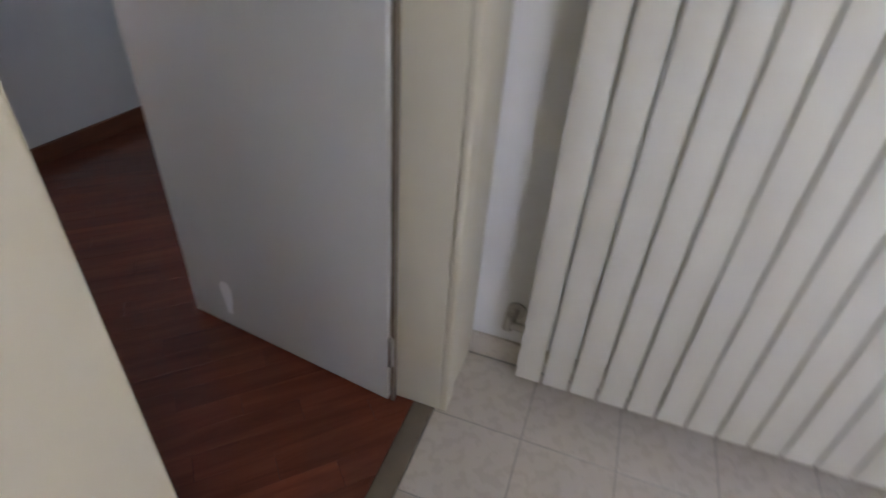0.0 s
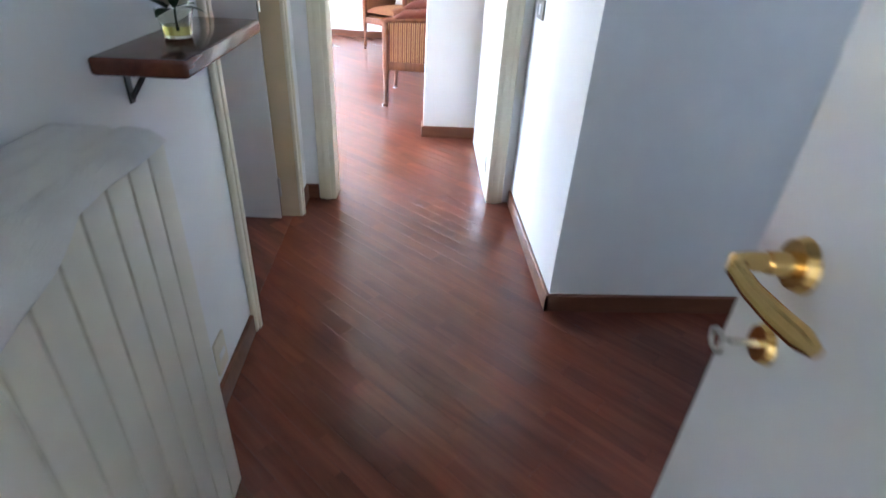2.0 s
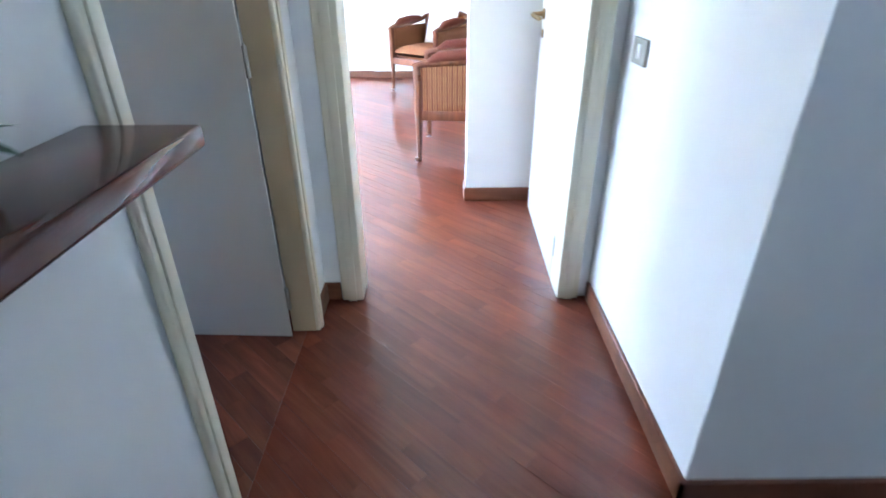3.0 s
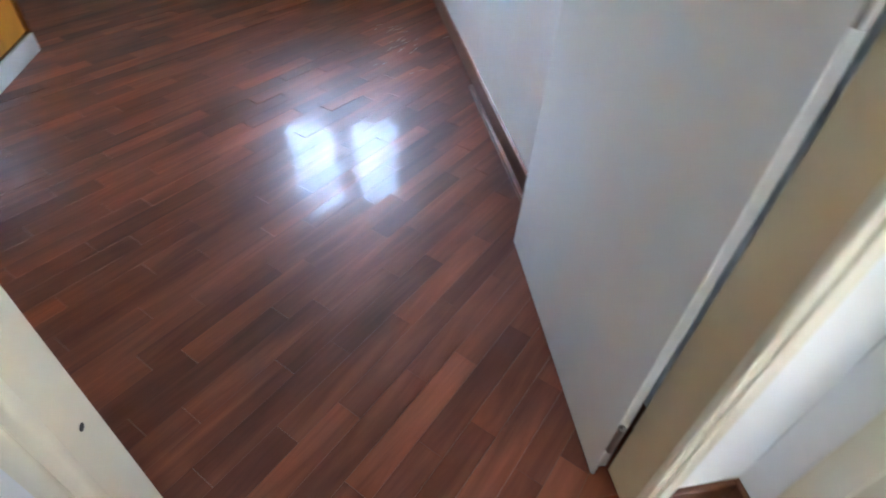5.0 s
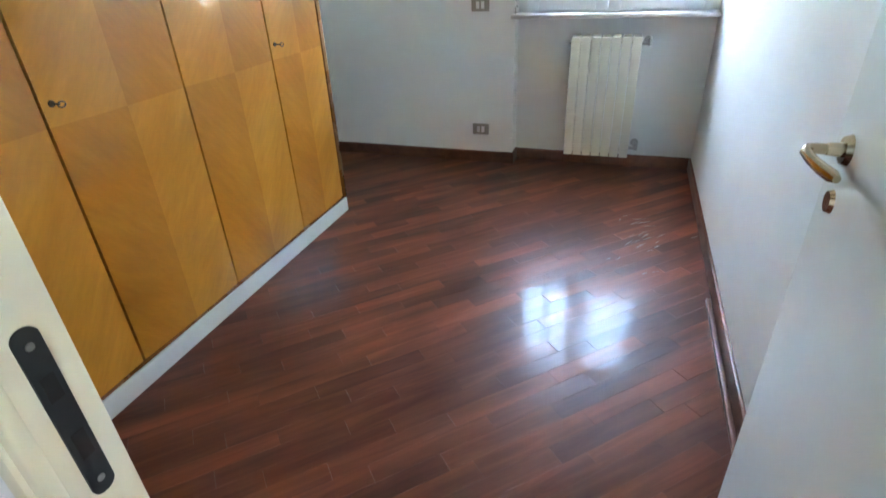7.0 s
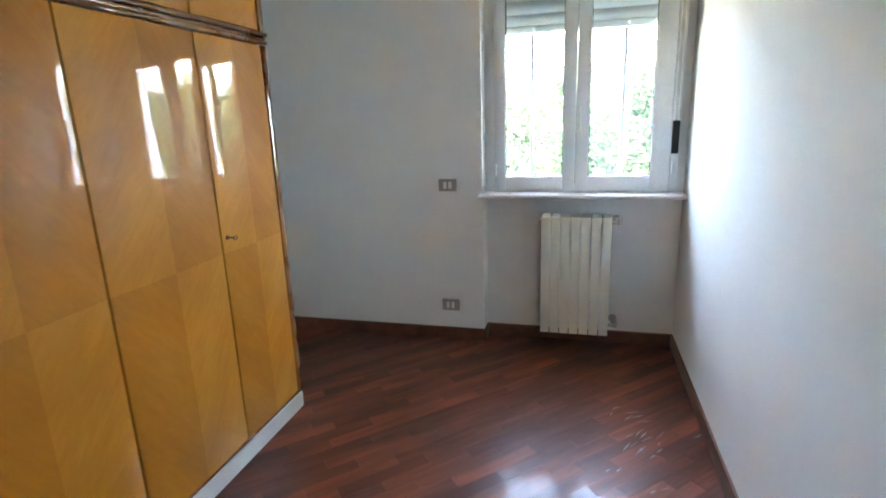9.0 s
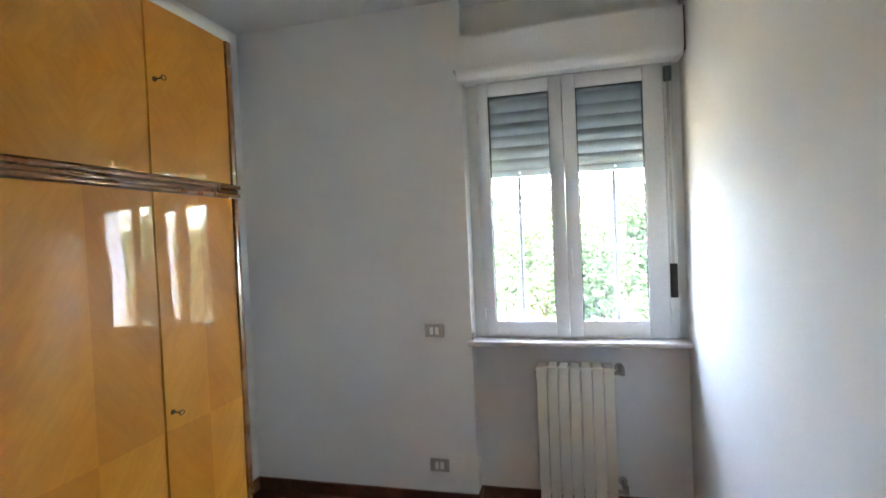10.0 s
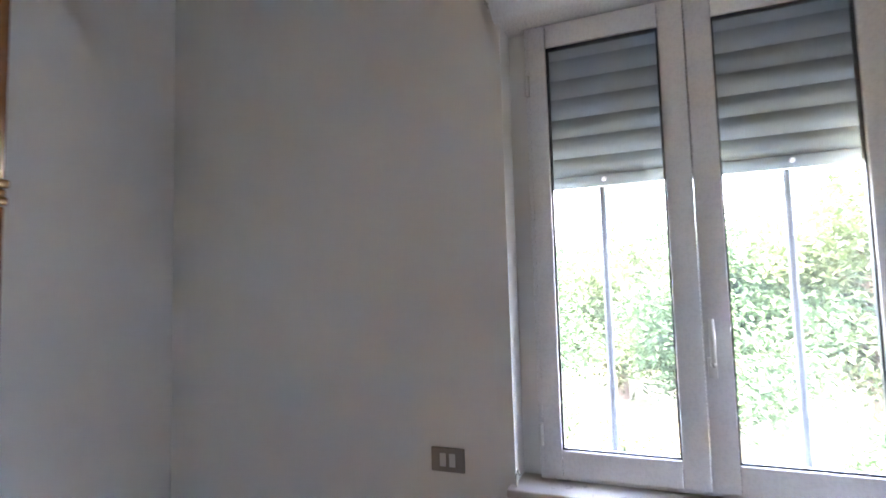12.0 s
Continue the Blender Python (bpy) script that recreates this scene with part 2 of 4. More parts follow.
M_chairwood = wood("chair_wood", (0.1, 0.028, 0.012), (0.18, 0.055, 0.022), (0.27, 0.09, 0.035), rough=0.3, rot=(0, 90, 0), coat=0.3)
M_marble = paint("sill_marble", (0.62, 0.57, 0.52), 0.3, 0.08, 25.0, 0.02, patch=7.0)


def glass(name, tint=(1, 1, 1), rough=0.0):
    mat, nt, bsdf = nodes_of(name)
    bsdf.inputs["Base Color"].default_value = (*tint, 1)
    bsdf.inputs["Roughness"].default_value = rough
    bsdf.inputs["Transmission Weight"].default_value = 1.0
    bsdf.inputs["IOR"].default_value = 1.45
    return mat


def veiled(mat, amount):
    """Mixes a little pale translucency into a pane, standing for the veil of glare over the view."""
    nt = mat.node_tree
    veil = nt.nodes.new("ShaderNodeBsdfTranslucent")
    veil.inputs[0].default_value = (0.9, 0.93, 0.95, 1)
    mx = nt.nodes.new("ShaderNodeMixShader")
    n = node(nt, "ShaderNodeTexNoise", Scale=3.0, Detail=4.0)
    nt.links.new(coords(nt), n.inputs["Vector"])
    r = ramp(nt, n.outputs[0], [(0.3, (amount * 0.7,) * 3), (0.7, (amount * 1.3,) * 3)])
    nt.links.new(r.outputs[0], mx.inputs[0])
    nt.links.new(nt.nodes["Principled BSDF"].outputs[0], mx.inputs[1])
    nt.links.new(veil.outputs[0], mx.inputs[2])
    nt.links.new(mx.outputs[0], nt.nodes["Material Output"].inputs[0])
    return mat


# the panes carry a faint added haze that imitates glare
M_glass = veiled(glass("pane_glass", (0.97, 0.99, 0.98)), 0.005)
M_vase = glass("vase_glass", (0.95, 0.97, 0.9))


def veneer(name, flip, contrast=1.0):
    """Lacquered amber veneer in four matched quarters, the figure on the slant."""
    mat, nt, bsdf = nodes_of(name)
    tc = nt.nodes.new("ShaderNodeTexCoord")
    sep = nt.nodes.new("ShaderNodeSeparateXYZ")
    nt.links.new(tc.outputs["Object"], sep.inputs[0])
    ab = nt.nodes.new("ShaderNodeMath")
    ab.operation = "ABSOLUTE"
    nt.links.new(sep.outputs[0], ab.inputs[0])
    com = nt.nodes.new("ShaderNodeCombineXYZ")
    nt.links.new(ab.outputs[0], com.inputs[0])
    up = nt.nodes.new("ShaderNodeMath")
    up.operation = "ABSOLUTE"
    nt.links.new(sep.outputs[2], up.inputs[0])
    nt.links.new(up.outputs[0], com.inputs[2])
    mp = nt.nodes.new("ShaderNodeMapping")
    turn = nt.nodes.new("ShaderNodeMapping")
    turn.inputs["Rotation"].default_value = (0, radians(52 * flip), 0)
    nt.links.new(com.outputs[0], turn.inputs[0])
    mp.inputs["Scale"].default_value = (0.4, 1, 1.8)
    nt.links.new(turn.outputs[0], mp.inputs[0])
    info = nt.nodes.new("ShaderNodeObjectInfo")
    mul = nt.nodes.new("ShaderNodeMath")
    mul.operation = "MULTIPLY"
    mul.inputs[1].default_value = 23.0
    nt.links.new(info.outputs["Random"], mul.inputs[0])
    add = nt.nodes.new("ShaderNodeVectorMath")
    nt.links.new(mp.outputs[0], add.inputs[0])
    nt.links.new(mul.outputs[0], add.inputs[1])
    broad = node(nt, "ShaderNodeTexNoise", Scale=2.6, Detail=4.0, Roughness=0.55, Distortion=0.8)
    fine = node(nt, "ShaderNodeTexNoise", Scale=30.0, Detail=5.0, Roughness=0.6)
    nt.links.new(add.outputs[0], broad.inputs["Vector"])
    nt.links.new(add.outputs[0], fine.inputs["Vector"])
    r1 = ramp(nt, broad.outputs[0], [(0.25, (0.49, 0.182, 0.02)), (0.5, (0.575, 0.228, 0.027)), (0.75, (0.645, 0.28, 0.042))])
    r2 = ramp(nt, fine.outputs[0], [(0.3, (0.92, 0.91, 0.89)), (0.7, (1.04, 1.04, 1.04))])
    # lighter and darker quarters: the matched veneer's sheen, put into the colour
    side = nt.nodes.new("ShaderNodeMath")
    side.operation = "GREATER_THAN"
    quarter = nt.nodes.new("ShaderNodeMath")
    quarter.operation = "MULTIPLY"
    nt.links.new(sep.outputs[0], quarter.inputs[0])
    nt.links.new(sep.outputs[2], quarter.inputs[1])
    nt.links.new(quarter.outputs[0], side.inputs[0])
    side.inputs[1].default_value = 0.0
    r3 = ramp(nt, side.outputs[0], [(0.0, tuple(1 - contrast * (1 - c) for c in (0.91, 0.85, 0.77))), (1.0, (1 + 0.05 * contrast,) * 3)])
    a = r1.outputs[0]
    for other in (r2, r3):
        mix = nt.nodes.new("ShaderNodeMix")
        mix.data_type, mix.blend_type = "RGBA", "MULTIPLY"
        mix.inputs[0].default_value = 1.0
        nt.links.new(a, mix.inputs[6])
        nt.links.new(other.outputs[0], mix.inputs[7])
        a = mix.outputs[2]
    nt.links.new(a, bsdf.inputs["Base Color"])
    bsdf.inputs["Roughness"].default_value = 0.45
    bsdf.inputs["Specular IOR Level"].default_value = 0.15
    bsdf.inputs["Coat Weight"].default_value = 0.85
    bsdf.inputs["Coat Roughness"].default_value = 0.035
    wob = node(nt, "ShaderNodeTexNoise", Scale=2.6, Detail=1.0)
    nt.links.new(tc.outputs["Object"], wob.inputs["Vector"])
    b = node(nt, "ShaderNodeBump", Strength=0.25, Distance=0.02)
    nt.links.new(wob.outputs[0], b.inputs["Height"])
    nt.links.new(b.outputs[0], bsdf.inputs["Coat Normal"])
    return mat


M_veneer = veneer("amber_veneer", -1)
M_veneer_even = veneer("amber_veneer_even", -1, 0.3)
M_cabinet = wood("cabinet_edge", (0.14, 0.045, 0.014), (0.22, 0.08, 0.024), (0.3, 0.12, 0.035), rough=0.25, coat=0.6, rot=(0, 90, 0))


def stripes(name):
    """Upholstery with narrow dark red and gold stripes, along the object's x."""
    mat, nt, bsdf = nodes_of(name)
    tc = nt.nodes.new("ShaderNodeTexCoord")
    w = node(nt, "ShaderNodeTexWave", Scale=9.0, Distortion=0.0)
    w.wave_type, w.bands_direction, w.wave_profile = "BANDS", "X", "SIN"
    nt.links.new(tc.outputs["UV"], w.inputs["Vector"])
    r = ramp(nt, w.outputs["Fac"], [(0.3, (0.16, 0.035, 0.018)), (0.42, (0.5, 0.27, 0.09)), (0.6, (0.62, 0.38, 0.16)), (0.8, (0.22, 0.06, 0.025))])
    nt.links.new(r.outputs[0], bsdf.inputs["Base Color"])
    bsdf.inputs["Roughness"].default_value = 0.8
    wv = node(nt, "ShaderNodeTexNoise", Scale=400.0, Detail=2.0)
    nt.links.new(tc.outputs["Object"], wv.inputs["Vector"])
    bump(nt, bsdf, wv.outputs[0], 0.3, 0.001)
    return mat


M_stripe = stripes("striped_fabric")
M_cloth = paint("towel_cloth", (0.72, 0.71, 0.68), 0.95, 0.06, 300.0, 0.6, 0.1, patch=9.0)
M_pillow = paint("pillow_cotton", (0.8, 0.79, 0.77), 0.9, 0.04, 300.0, 0.3, 0.1)
M_petal = paint("petal", (0.82, 0.79, 0.66), 0.6, 0.08, 60.0, 0.1, 0.2, patch=30.0)
M_leaf = paint("flower_leaf", (0.035, 0.07, 0.03), 0.45, 0.3, 60.0, 0.1, 0.4, patch=30.0)
M_water = glass("vase_water", (0.85, 0.8, 0.3))

# ---- structure ----
H = 3.03
LEAF_H = 2.05


def wall(name, axis, c0, c1, a0, a1, z0=0.0, z1=H, holes=(), label=""):
    """A wall between c0 and c1 across its thickness, a0 to a1 along it, with rectangular openings (b0, b1, low, high)."""
    bm = bmesh.new()

    def put(p, q, low, high):
        if q - p > 1e-4 and high - low > 1e-4:
            if axis == "x":
                box(bm, c0, c1, p, q, low, high)
            else:
                box(bm, p, q, c0, c1, low, high)
    at = a0
    for b0, b1, low, high in sorted(holes):
        put(at, b0, z0, z1)
        put(b0, b1, z0, low)
        put(b0, b1, high, z1)
        at = b1
    put(at, a1, z0, z1)
    return solid(name, bm, M_wall, label or "white painted plaster wall, slightly uneven", "wall", kind="structure", smooth=0)


HX = -1.13          # hall side of the wall with the bedroom door
BX = -1.215         # bedroom side of it
BED_Y0, BED_Y1 = -1.85, 0.868
WX = -4.577         # bedroom's window wall
NX = -4.70          # back of the niche under the window
wall("wall_hall_bedroom", "x", BX, HX, -2.04, 0.99, holes=[(-0.14, 0.787, 0, LEAF_H + 0.03)], label="white hall wall with the bedroom doorway")
wall("wall_living_door", "y", 0.99, 1.10, BX, 2.2, holes=[(-0.997, -0.105, 0, LEAF_H + 0.03)], label="white wall with the living room doorway")
wall("wall_bedroom_right", "y", BED_Y1, 1.10, -5.0, BX, label="long white bedroom wall, softly lit by the window")
wall("wall_corridor_right", "x", 0.0, 0.11, 0.11, 0.99, label="short white corridor wall with a light switch")
wall("wall_hall_facing", "y", 0.0, 0.11, 0.0, 2.2, label="white hall wall in shade")
wall("wall_bathroom_door", "y", -2.04, -1.93, HX, -0.035, holes=[(-1.002, -0.245, 0, LEAF_H + 0.03)], label="white wall with the bathroom doorway")
# the opening is made up, to let fill light into the hall
wall("wall_hall_lower", "y", -2.04, -1.93, -0.035, 2.2, holes=[(0.8, 1.2, 1.9, 2.25)], label="white hall wall with an added, unseen window")
wall("wall_hall_end", "x", 2.2, 2.31, -2.04, 1.10)
wall("wall_bathroom_right", "x", -0.035, 0.23, -4.3, -2.04)
wall("wall_bathroom_left", "x", -2.1, -2.0, -4.3, -2.14, holes=[(-3.8, -3.1, 1.1, 2.1)], label="white bathroom wall with a window")
wall("wall_bathroom_end", "y", -4.4, -4.3, -2.1, 0.23)
wall("wall_bedroom_left", "y", -2.14, BED_Y0, -5.0, BX, label="white wall behind the wardrobe")
wall("wall_window_solid", "x", -5.0, WX, BED_Y0, -0.347, label="white wall beside the window niche")
wall("wall_window_niche", "x", -5.0, NX, -0.347, BED_Y1, holes=[(-0.282, 0.818, 1.0, 2.56)], label="white niche wall under the window")
wall("wall_living_pillar", "y", 2.065, 2.2, -0.475, 2.2, label="white stub wall in the living room")
wall("wall_living_back", "y", 6.17, 6.45, -5.0, -1.47, holes=[(-4.1, -2.3, 0.2, 2.5)], label="white living room back wall with a window")
wall("wall_living_back_proud", "y", 6.12, 6.45, -1.47, 2.3)
wall("wall_living_left", "x", -5.0, -4.7, 1.10, 6.17, holes=[(1.8, 4.4, 0.2, 2.5)], label="white living room wall with a window")
wall("wall_living_right", "x", 2.2, 2.3, 1.10, 6.12)
for nm, x0, x1, y0, y1 in (("ceiling", -5.0, 2.31, -2.14, 6.45), ("ceiling_bathroom", -2.1, 0.23, -4.4, -2.14)):
    solid(nm, B(x0, x1, y0, y1, H, H + 0.2), M_ceiling, "flat white painted ceiling", "ceiling", kind="structure", smooth=0)

# baseboards


def baseboard(axis, face, out, a0, a1, h=0.08, t=0.013, mat=None, label="reddish brown wooden baseboard"):
    c0, c1 = sorted((face, face + out * t))
    bm = B(c0, c1, a0, a1, 0.001, h) if axis == "x" else B(a0, a1, c0, c1, 0.001, h)
    top = [e for e in bm.edges if all(abs(v.co.z - h) < 1e-5 for v in e.verts) and
           all(abs((v.co.x if axis == "x" else v.co.y) - (face + out * t)) < 1e-5 for v in e.verts)]
    bmesh.ops.bevel(bm, geom=top, offset=0.006, segments=3, affect="EDGES", profile=0.5)
    return solid("baseboard", bm, mat or M_board, label, "baseboard", "baseboards", "structure")


for ax, f, o, a0, a1 in (
    ("x", HX, 1, -1.93, -0.16), ("x", HX, 1, 0.822, 0.977), ("y", 0.99, -1, HX, -1.062), ("x", 0.0, -1, -0.013, 0.975), ("y", 0.0, -1, -0.013, 2.2),
    ("y", BED_Y1, -1, NX, BX), ("x", WX, 1, BED_Y0, -0.334), ("x", NX, 1, -0.347, BED_Y1 - 0.013), ("y", -0.347, 1, NX, WX + 0.013),
    ("y", BED_Y0, 1, WX, -3.62), ("y", 2.065, -1, -0.488, 2.2), ("x", -0.475, -1, 2.065, 2.2), ("y", 6.17, -1, -4.7, -1.483), ("x", -1.47, -1, 6.107, 6.17), ("y", 6.12, -1, -1.47, 2.2),
    ("x", -4.7, 1, 1.1, 6.157), ("y", 1.10, 1, -4.687, -1.06), ("y", -1.93, 1, -0.16, 2.2)):
    baseboard(ax, f, o, a0, a1)
baseboard("x", -0.035, -1, -4.3, -2.053, 0.075, 0.012, M_tile, "pale ceramic skirting with a dark gap above")

bm = B(-3.05, -1.95, 0.829, 0.849, 0.0012, 0.02, 0.005, 3)
solid("loose_trim_strip", bm, M_board, "loose reddish wooden trim strip lying along the bedroom baseboard", "trim strip")

# ---- doors ----


def casing(parent, axis, face, out, p, q, side_w=0.065, t=0.02):
    """Architrave round an opening p to q on one face of a wall; three moulded boards."""
    for name, a0, a1, z0, z1 in (("casing", p - side_w, p, 0.0, LEAF_H), ("casing", q, q + side_w, 0.0, LEAF_H), ("casing_head", p - side_w, q + side_w, LEAF_H, LEAF_H + side_w)):
        c0, c1 = sorted((face, face + out * t))
        bm = B(c0, c1, a0, a1, z0, z1, 0.006, 3) if axis == "x" else B(a0, a1, c0, c1, z0, z1, 0.006, 3)
        m0, m1 = sorted((face + out * t * 0.9, face + out * (t + 0.006)))
        if z1 - z0 > 1:
            w = a1 - a0
            box(bm, m0, m1, a0 + 0.3 * w, a1 - 0.3 * w, z0, z1, 0.003, 2) if axis == "x" else box(bm, a0 + 0.3 * w, a1 - 0.3 * w, m0, m1, z0, z1, 0.003, 2)
        part(name, bm, M_trim, parent)


def jambs(parent, axis, c0, c1, p, q, t=0.03):
    for a0, a1, z0, z1 in ((p - t, p, 0.0, LEAF_H), (q, q + t, 0.0, LEAF_H), (p - t, q + t, LEAF_H, LEAF_H + t)):
        bm = B(c0, c1, a0, a1, z0, z1, 0.003) if axis == "x" else B(a0, a1, c0, c1, z0, z1, 0.003)
        part("jamb", bm, M_trim, parent)


def lever(parent, u, z, face, out, toward, metal, keyed):
    """Lever handle on a round rose with a key rose below. In the leaf's frame: x along the leaf from its hinge, y across."""
    s = face
    bm = bmesh.new()
    cyl(bm, (u, s, z), (u, s + out * 0.009, z), 0.026, 0.022, 24)
    part("rose", bm, metal, parent, "round brass rose")
    bm = bmesh.new()
    cyl(bm, (u, s + out * 0.006, z), (u, s + out * 0.03, z), 0.0125, 0.0105, 16)
    pts = [(u, s + out * 0.028, z), (u, s + out * 0.046, z), (u + toward * 0.003, s + out * 0.056, z), (u + toward * 0.013, s + out * 0.061, z - 0.002), (u + toward * 0.036, s + out * 0.055, z - 0.008),
           (u + toward * 0.062, s + out * 0.045, z - 0.013), (u + toward * 0.086, s + out * 0.036, z - 0.015), (u + toward * 0.1, s + out * 0.033, z - 0.015)]
    tube(bm, pts, [0.0092, 0.009, 0.0088, 0.0085, 0.009, 0.0102, 0.0105, 0.006], 14)
    part("door_handle", bm, metal, parent, "curved brass lever handle")
    bm = bmesh.new()
    cyl(bm, (u, s, z - 0.09), (u, s + out * 0.007, z - 0.09), 0.021, 0.018, 20)
    part("key_rose", bm, metal, parent, "small brass key rose")
    if keyed:
        bm = bmesh.new()
        cyl(bm, (u, s + out * 0.005, z - 0.09), (u, s + out * 0.034, z - 0.09), 0.0035, 0.0035, 8)
        tube(bm, [(u + 0.011 * math.cos(a), s + out * 0.045, z - 0.09 + 0.011 * math.sin(a)) for a in [2 * math.pi * k / 12 for k in range(13)]], 0.0026, 6)
        part("key", bm, M_steel, parent, "small steel key in the lock")


def leaf_of(parent, hinge, angle, width, metal, thick=0.04, swing=1, keyed=False, low=0.008, both=True, rebate=0.0):
    """A flush leaf hung at hinge; angle: the way it points, degrees from +x; its thickness lies to swing side."""
    m = pose(hinge[0], hinge[1], 0, 0, 0, angle)
    y0, y1 = sorted((0.0, swing * thick))
    bm = bmesh.new()
    if rebate:
        lip = sorted((0.0, swing * rebate))
        box(bm, 0.0, width, lip[0], lip[1], low, LEAF_H - 0.004, 0.003, 2)
        rest = sorted((swing * (rebate - 0.004), swing * thick))
        box(bm, 0.014, width - 0.002, rest[0], rest[1], low + 0.002, LEAF_H - 0.02, 0.003, 2)
    else:
        box(bm, 0.0, width, y0, y1, low, LEAF_H - 0.004, 0.003, 2)
    leaf = part("leaf", bm, M_door, parent, "smooth cream lacquered flush leaf standing open")
    leaf.matrix_world = m
    u = width - 0.072
    lever(leaf, u, 1.06, 0.0, -swing, -1, metal, keyed)
    if both:
        lever(leaf, u, 1.06, swing * thick, swing, -1, metal, False)
    bm = B(width - 0.001, width + 0.002, y0 + 0.009, y1 - 0.009, 0.95, 1.15)
    part("lock_plate", bm, M_bronze, leaf, "brass lock plate on the edge")
    for z in (0.18, 1.02, 1.86):
        bm = bmesh.new()
        cyl(bm, (-0.007, swing * 0.004, z - 0.045), (-0.007, swing * 0.004, z + 0.045), 0.0075, None, 12)
        cyl(bm, (-0.007, swing * 0.004, z + 0.045), (-0.007, swing * 0.004, z + 0.054), 0.005, 0.002, 10)
        part("hinge", bm, M_steel, leaf, "small steel hinge")
    return leaf


# bathroom
d1 = empty("door_1", None, "cream bathroom door open into the hall, chipped near the floor", "door", kind="structure")
jambs(d1, "y", -2.04, -1.925, -0.972, -0.275)
casing(d1, "y", -1.93, 1, -0.972, -0.275)
part("casing", B(-1.06, -0.972, -2.062, -2.04, 0.0, LEAF_H, 0.006, 3), M_trim, d1)
part("casing", B(-0.275, -0.21, -2.062, -2.04, 0.0, LEAF_H, 0.006, 3), M_trim, d1)
part("casing_head", B(-1.06, -0.21, -2.062, -2.04, LEAF_H, LEAF_H + 0.065, 0.006, 3), M_trim, d1)
part("side_board", B(-0.209, -0.037, -2.054, -2.041, 0.0, LEAF_H + 0.065, 0.003), M_trim, d1, "wide cream board beside the casing")
# no seal here: a threshold-brown strip stands for the dark of the hinge gap
part("hinge_gap_shade", B(-0.294, -0.2755, -1.925, -1.9165, 0.0, LEAF_H), M_thresh, d1, "dark strip standing for the shade in the hinge gap")
HINGE1, ANG1 = (-0.302, -1.911), math.degrees(math.atan2(0.671, 0.09))
leaf1 = leaf_of(d1, HINGE1, ANG1, 0.679, M_brass, swing=-1, keyed=True)
chip = bmesh.new()
ring = [chip.verts.new((0.53 + 0.017 * math.cos(a) * (1 + 0.4 * math.sin(3 * a)), 0.0008, 0.115 + 0.075 * math.sin(a) * (1 + 0.25 * math.cos(2 * a)))) for a in [2 * math.pi * k / 14 for k in range(14)]]
chip.faces.new(ring)
ret = bmesh.ops.extrude_face_region(chip, geom=list(chip.faces))
for g in ret["geom"]:
    if isinstance(g, bmesh.types.BMVert):
        g.co.y -= 0.001
part("paint_chip", chip, paint("bare_primer", (0.9, 0.89, 0.87), 0.8, 0.03), leaf1, "pale patch where the paint has flaked")
# bedroom
d2 = empty("door_2", None, "cream bedroom door standing open against the wall", "door", kind="structure")
part("jamb", B(-1.195, HX + 0.005, -0.14, -0.095, 0.0, LEAF_H, 0.003), M_trim, d2)
part("jamb", B(BX - 0.004, HX + 0.005, 0.757, 0.787, 0.0, LEAF_H, 0.003), M_jamb, d2, "tan door jamb on the hinge side")
part("jamb", B(BX - 0.004, HX + 0.005, -0.14, 0.787, LEAF_H, LEAF_H + 0.03, 0.003), M_trim, d2)
casing(d2, "x", HX, 1, -0.095, 0.757, 0.062)
HINGE2, ANG2 = (-1.211, 0.712), math.degrees(math.atan2(0.036, -0.76))
leaf2 = leaf_of(d2, HINGE2, ANG2, 0.76, M_pale_brass, swing=-1, keyed=False, rebate=0.009)
bm = B(-1.171, -1.145, -0.0955, -0.0925, 0.865, 1.085)
bmesh.ops.bevel(bm, geom=[e for e in bm.edges if abs(e.verts[0].co.y - e.verts[1].co.y) > 0.002], offset=0.012, segments=6, affect="EDGES", profile=0.5)
plate_ob = part("strike_plate", bm, M_rubber, d2, "long dark strike plate with rounded ends")
for z in (0.885, 1.065):
    part("screw", cyl(bmesh.new(), (-1.158, -0.0935, z), (-1.158, -0.0915, z), 0.005, 0.004, 10), M_steel, plate_ob)
for z0, z1 in ((0.92, 0.955), (1.0, 1.03)):
    part("latch_slot", B(-1.165, -1.151, -0.0932, -0.0918, z0, z1), M_dark, plate_ob)
part("screw_hole", cyl(bmesh.new(), (-1.16, -0.0962, 0.53), (-1.16, -0.0945, 0.53), 0.0055, None, 10), M_dark, d2, "small dark screw hole")
# living room
d3 = empty("door_3", None, "cream living room door standing wide open", "door", kind="structure")
jambs(d3, "y", 0.985, 1.105, -0.967, -0.135)
casing(d3, "y", 0.99, -1, -0.967, -0.135, 0.09)
casing(d3, "y", 1.10, 1, -0.967, -0.135, 0.09)
leaf3 = leaf_of(d3, (-0.137, 1.115), 88.5, 0.83, M_bronze, swing=-1, keyed=False)

M_bar = paint("bar_paint", (0.05, 0.055, 0.06), 0.5)
# ---- bedroom window ----
win = empty("window_1", None, "white plastic double window over a grey roller shutter, partly lowered", "window", kind="structure")
FX0, FX1 = -4.70, -4.645


def rim(name, y0, y1, z0, z1, w, x0, x1, parent, mat=None):
    bm = bmesh.new()
    for a, b, c, d in ((y0, y0 + w, z0, z1), (y1 - w, y1, z0, z1), (y0 + w, y1 - w, z0, z0 + w), (y0 + w, y1 - w, z1 - w, z1)):
        box(bm, x0, x1, a, b, c, d, 0.004, 2)
    return part(name, bm, mat or M_pvc, parent)


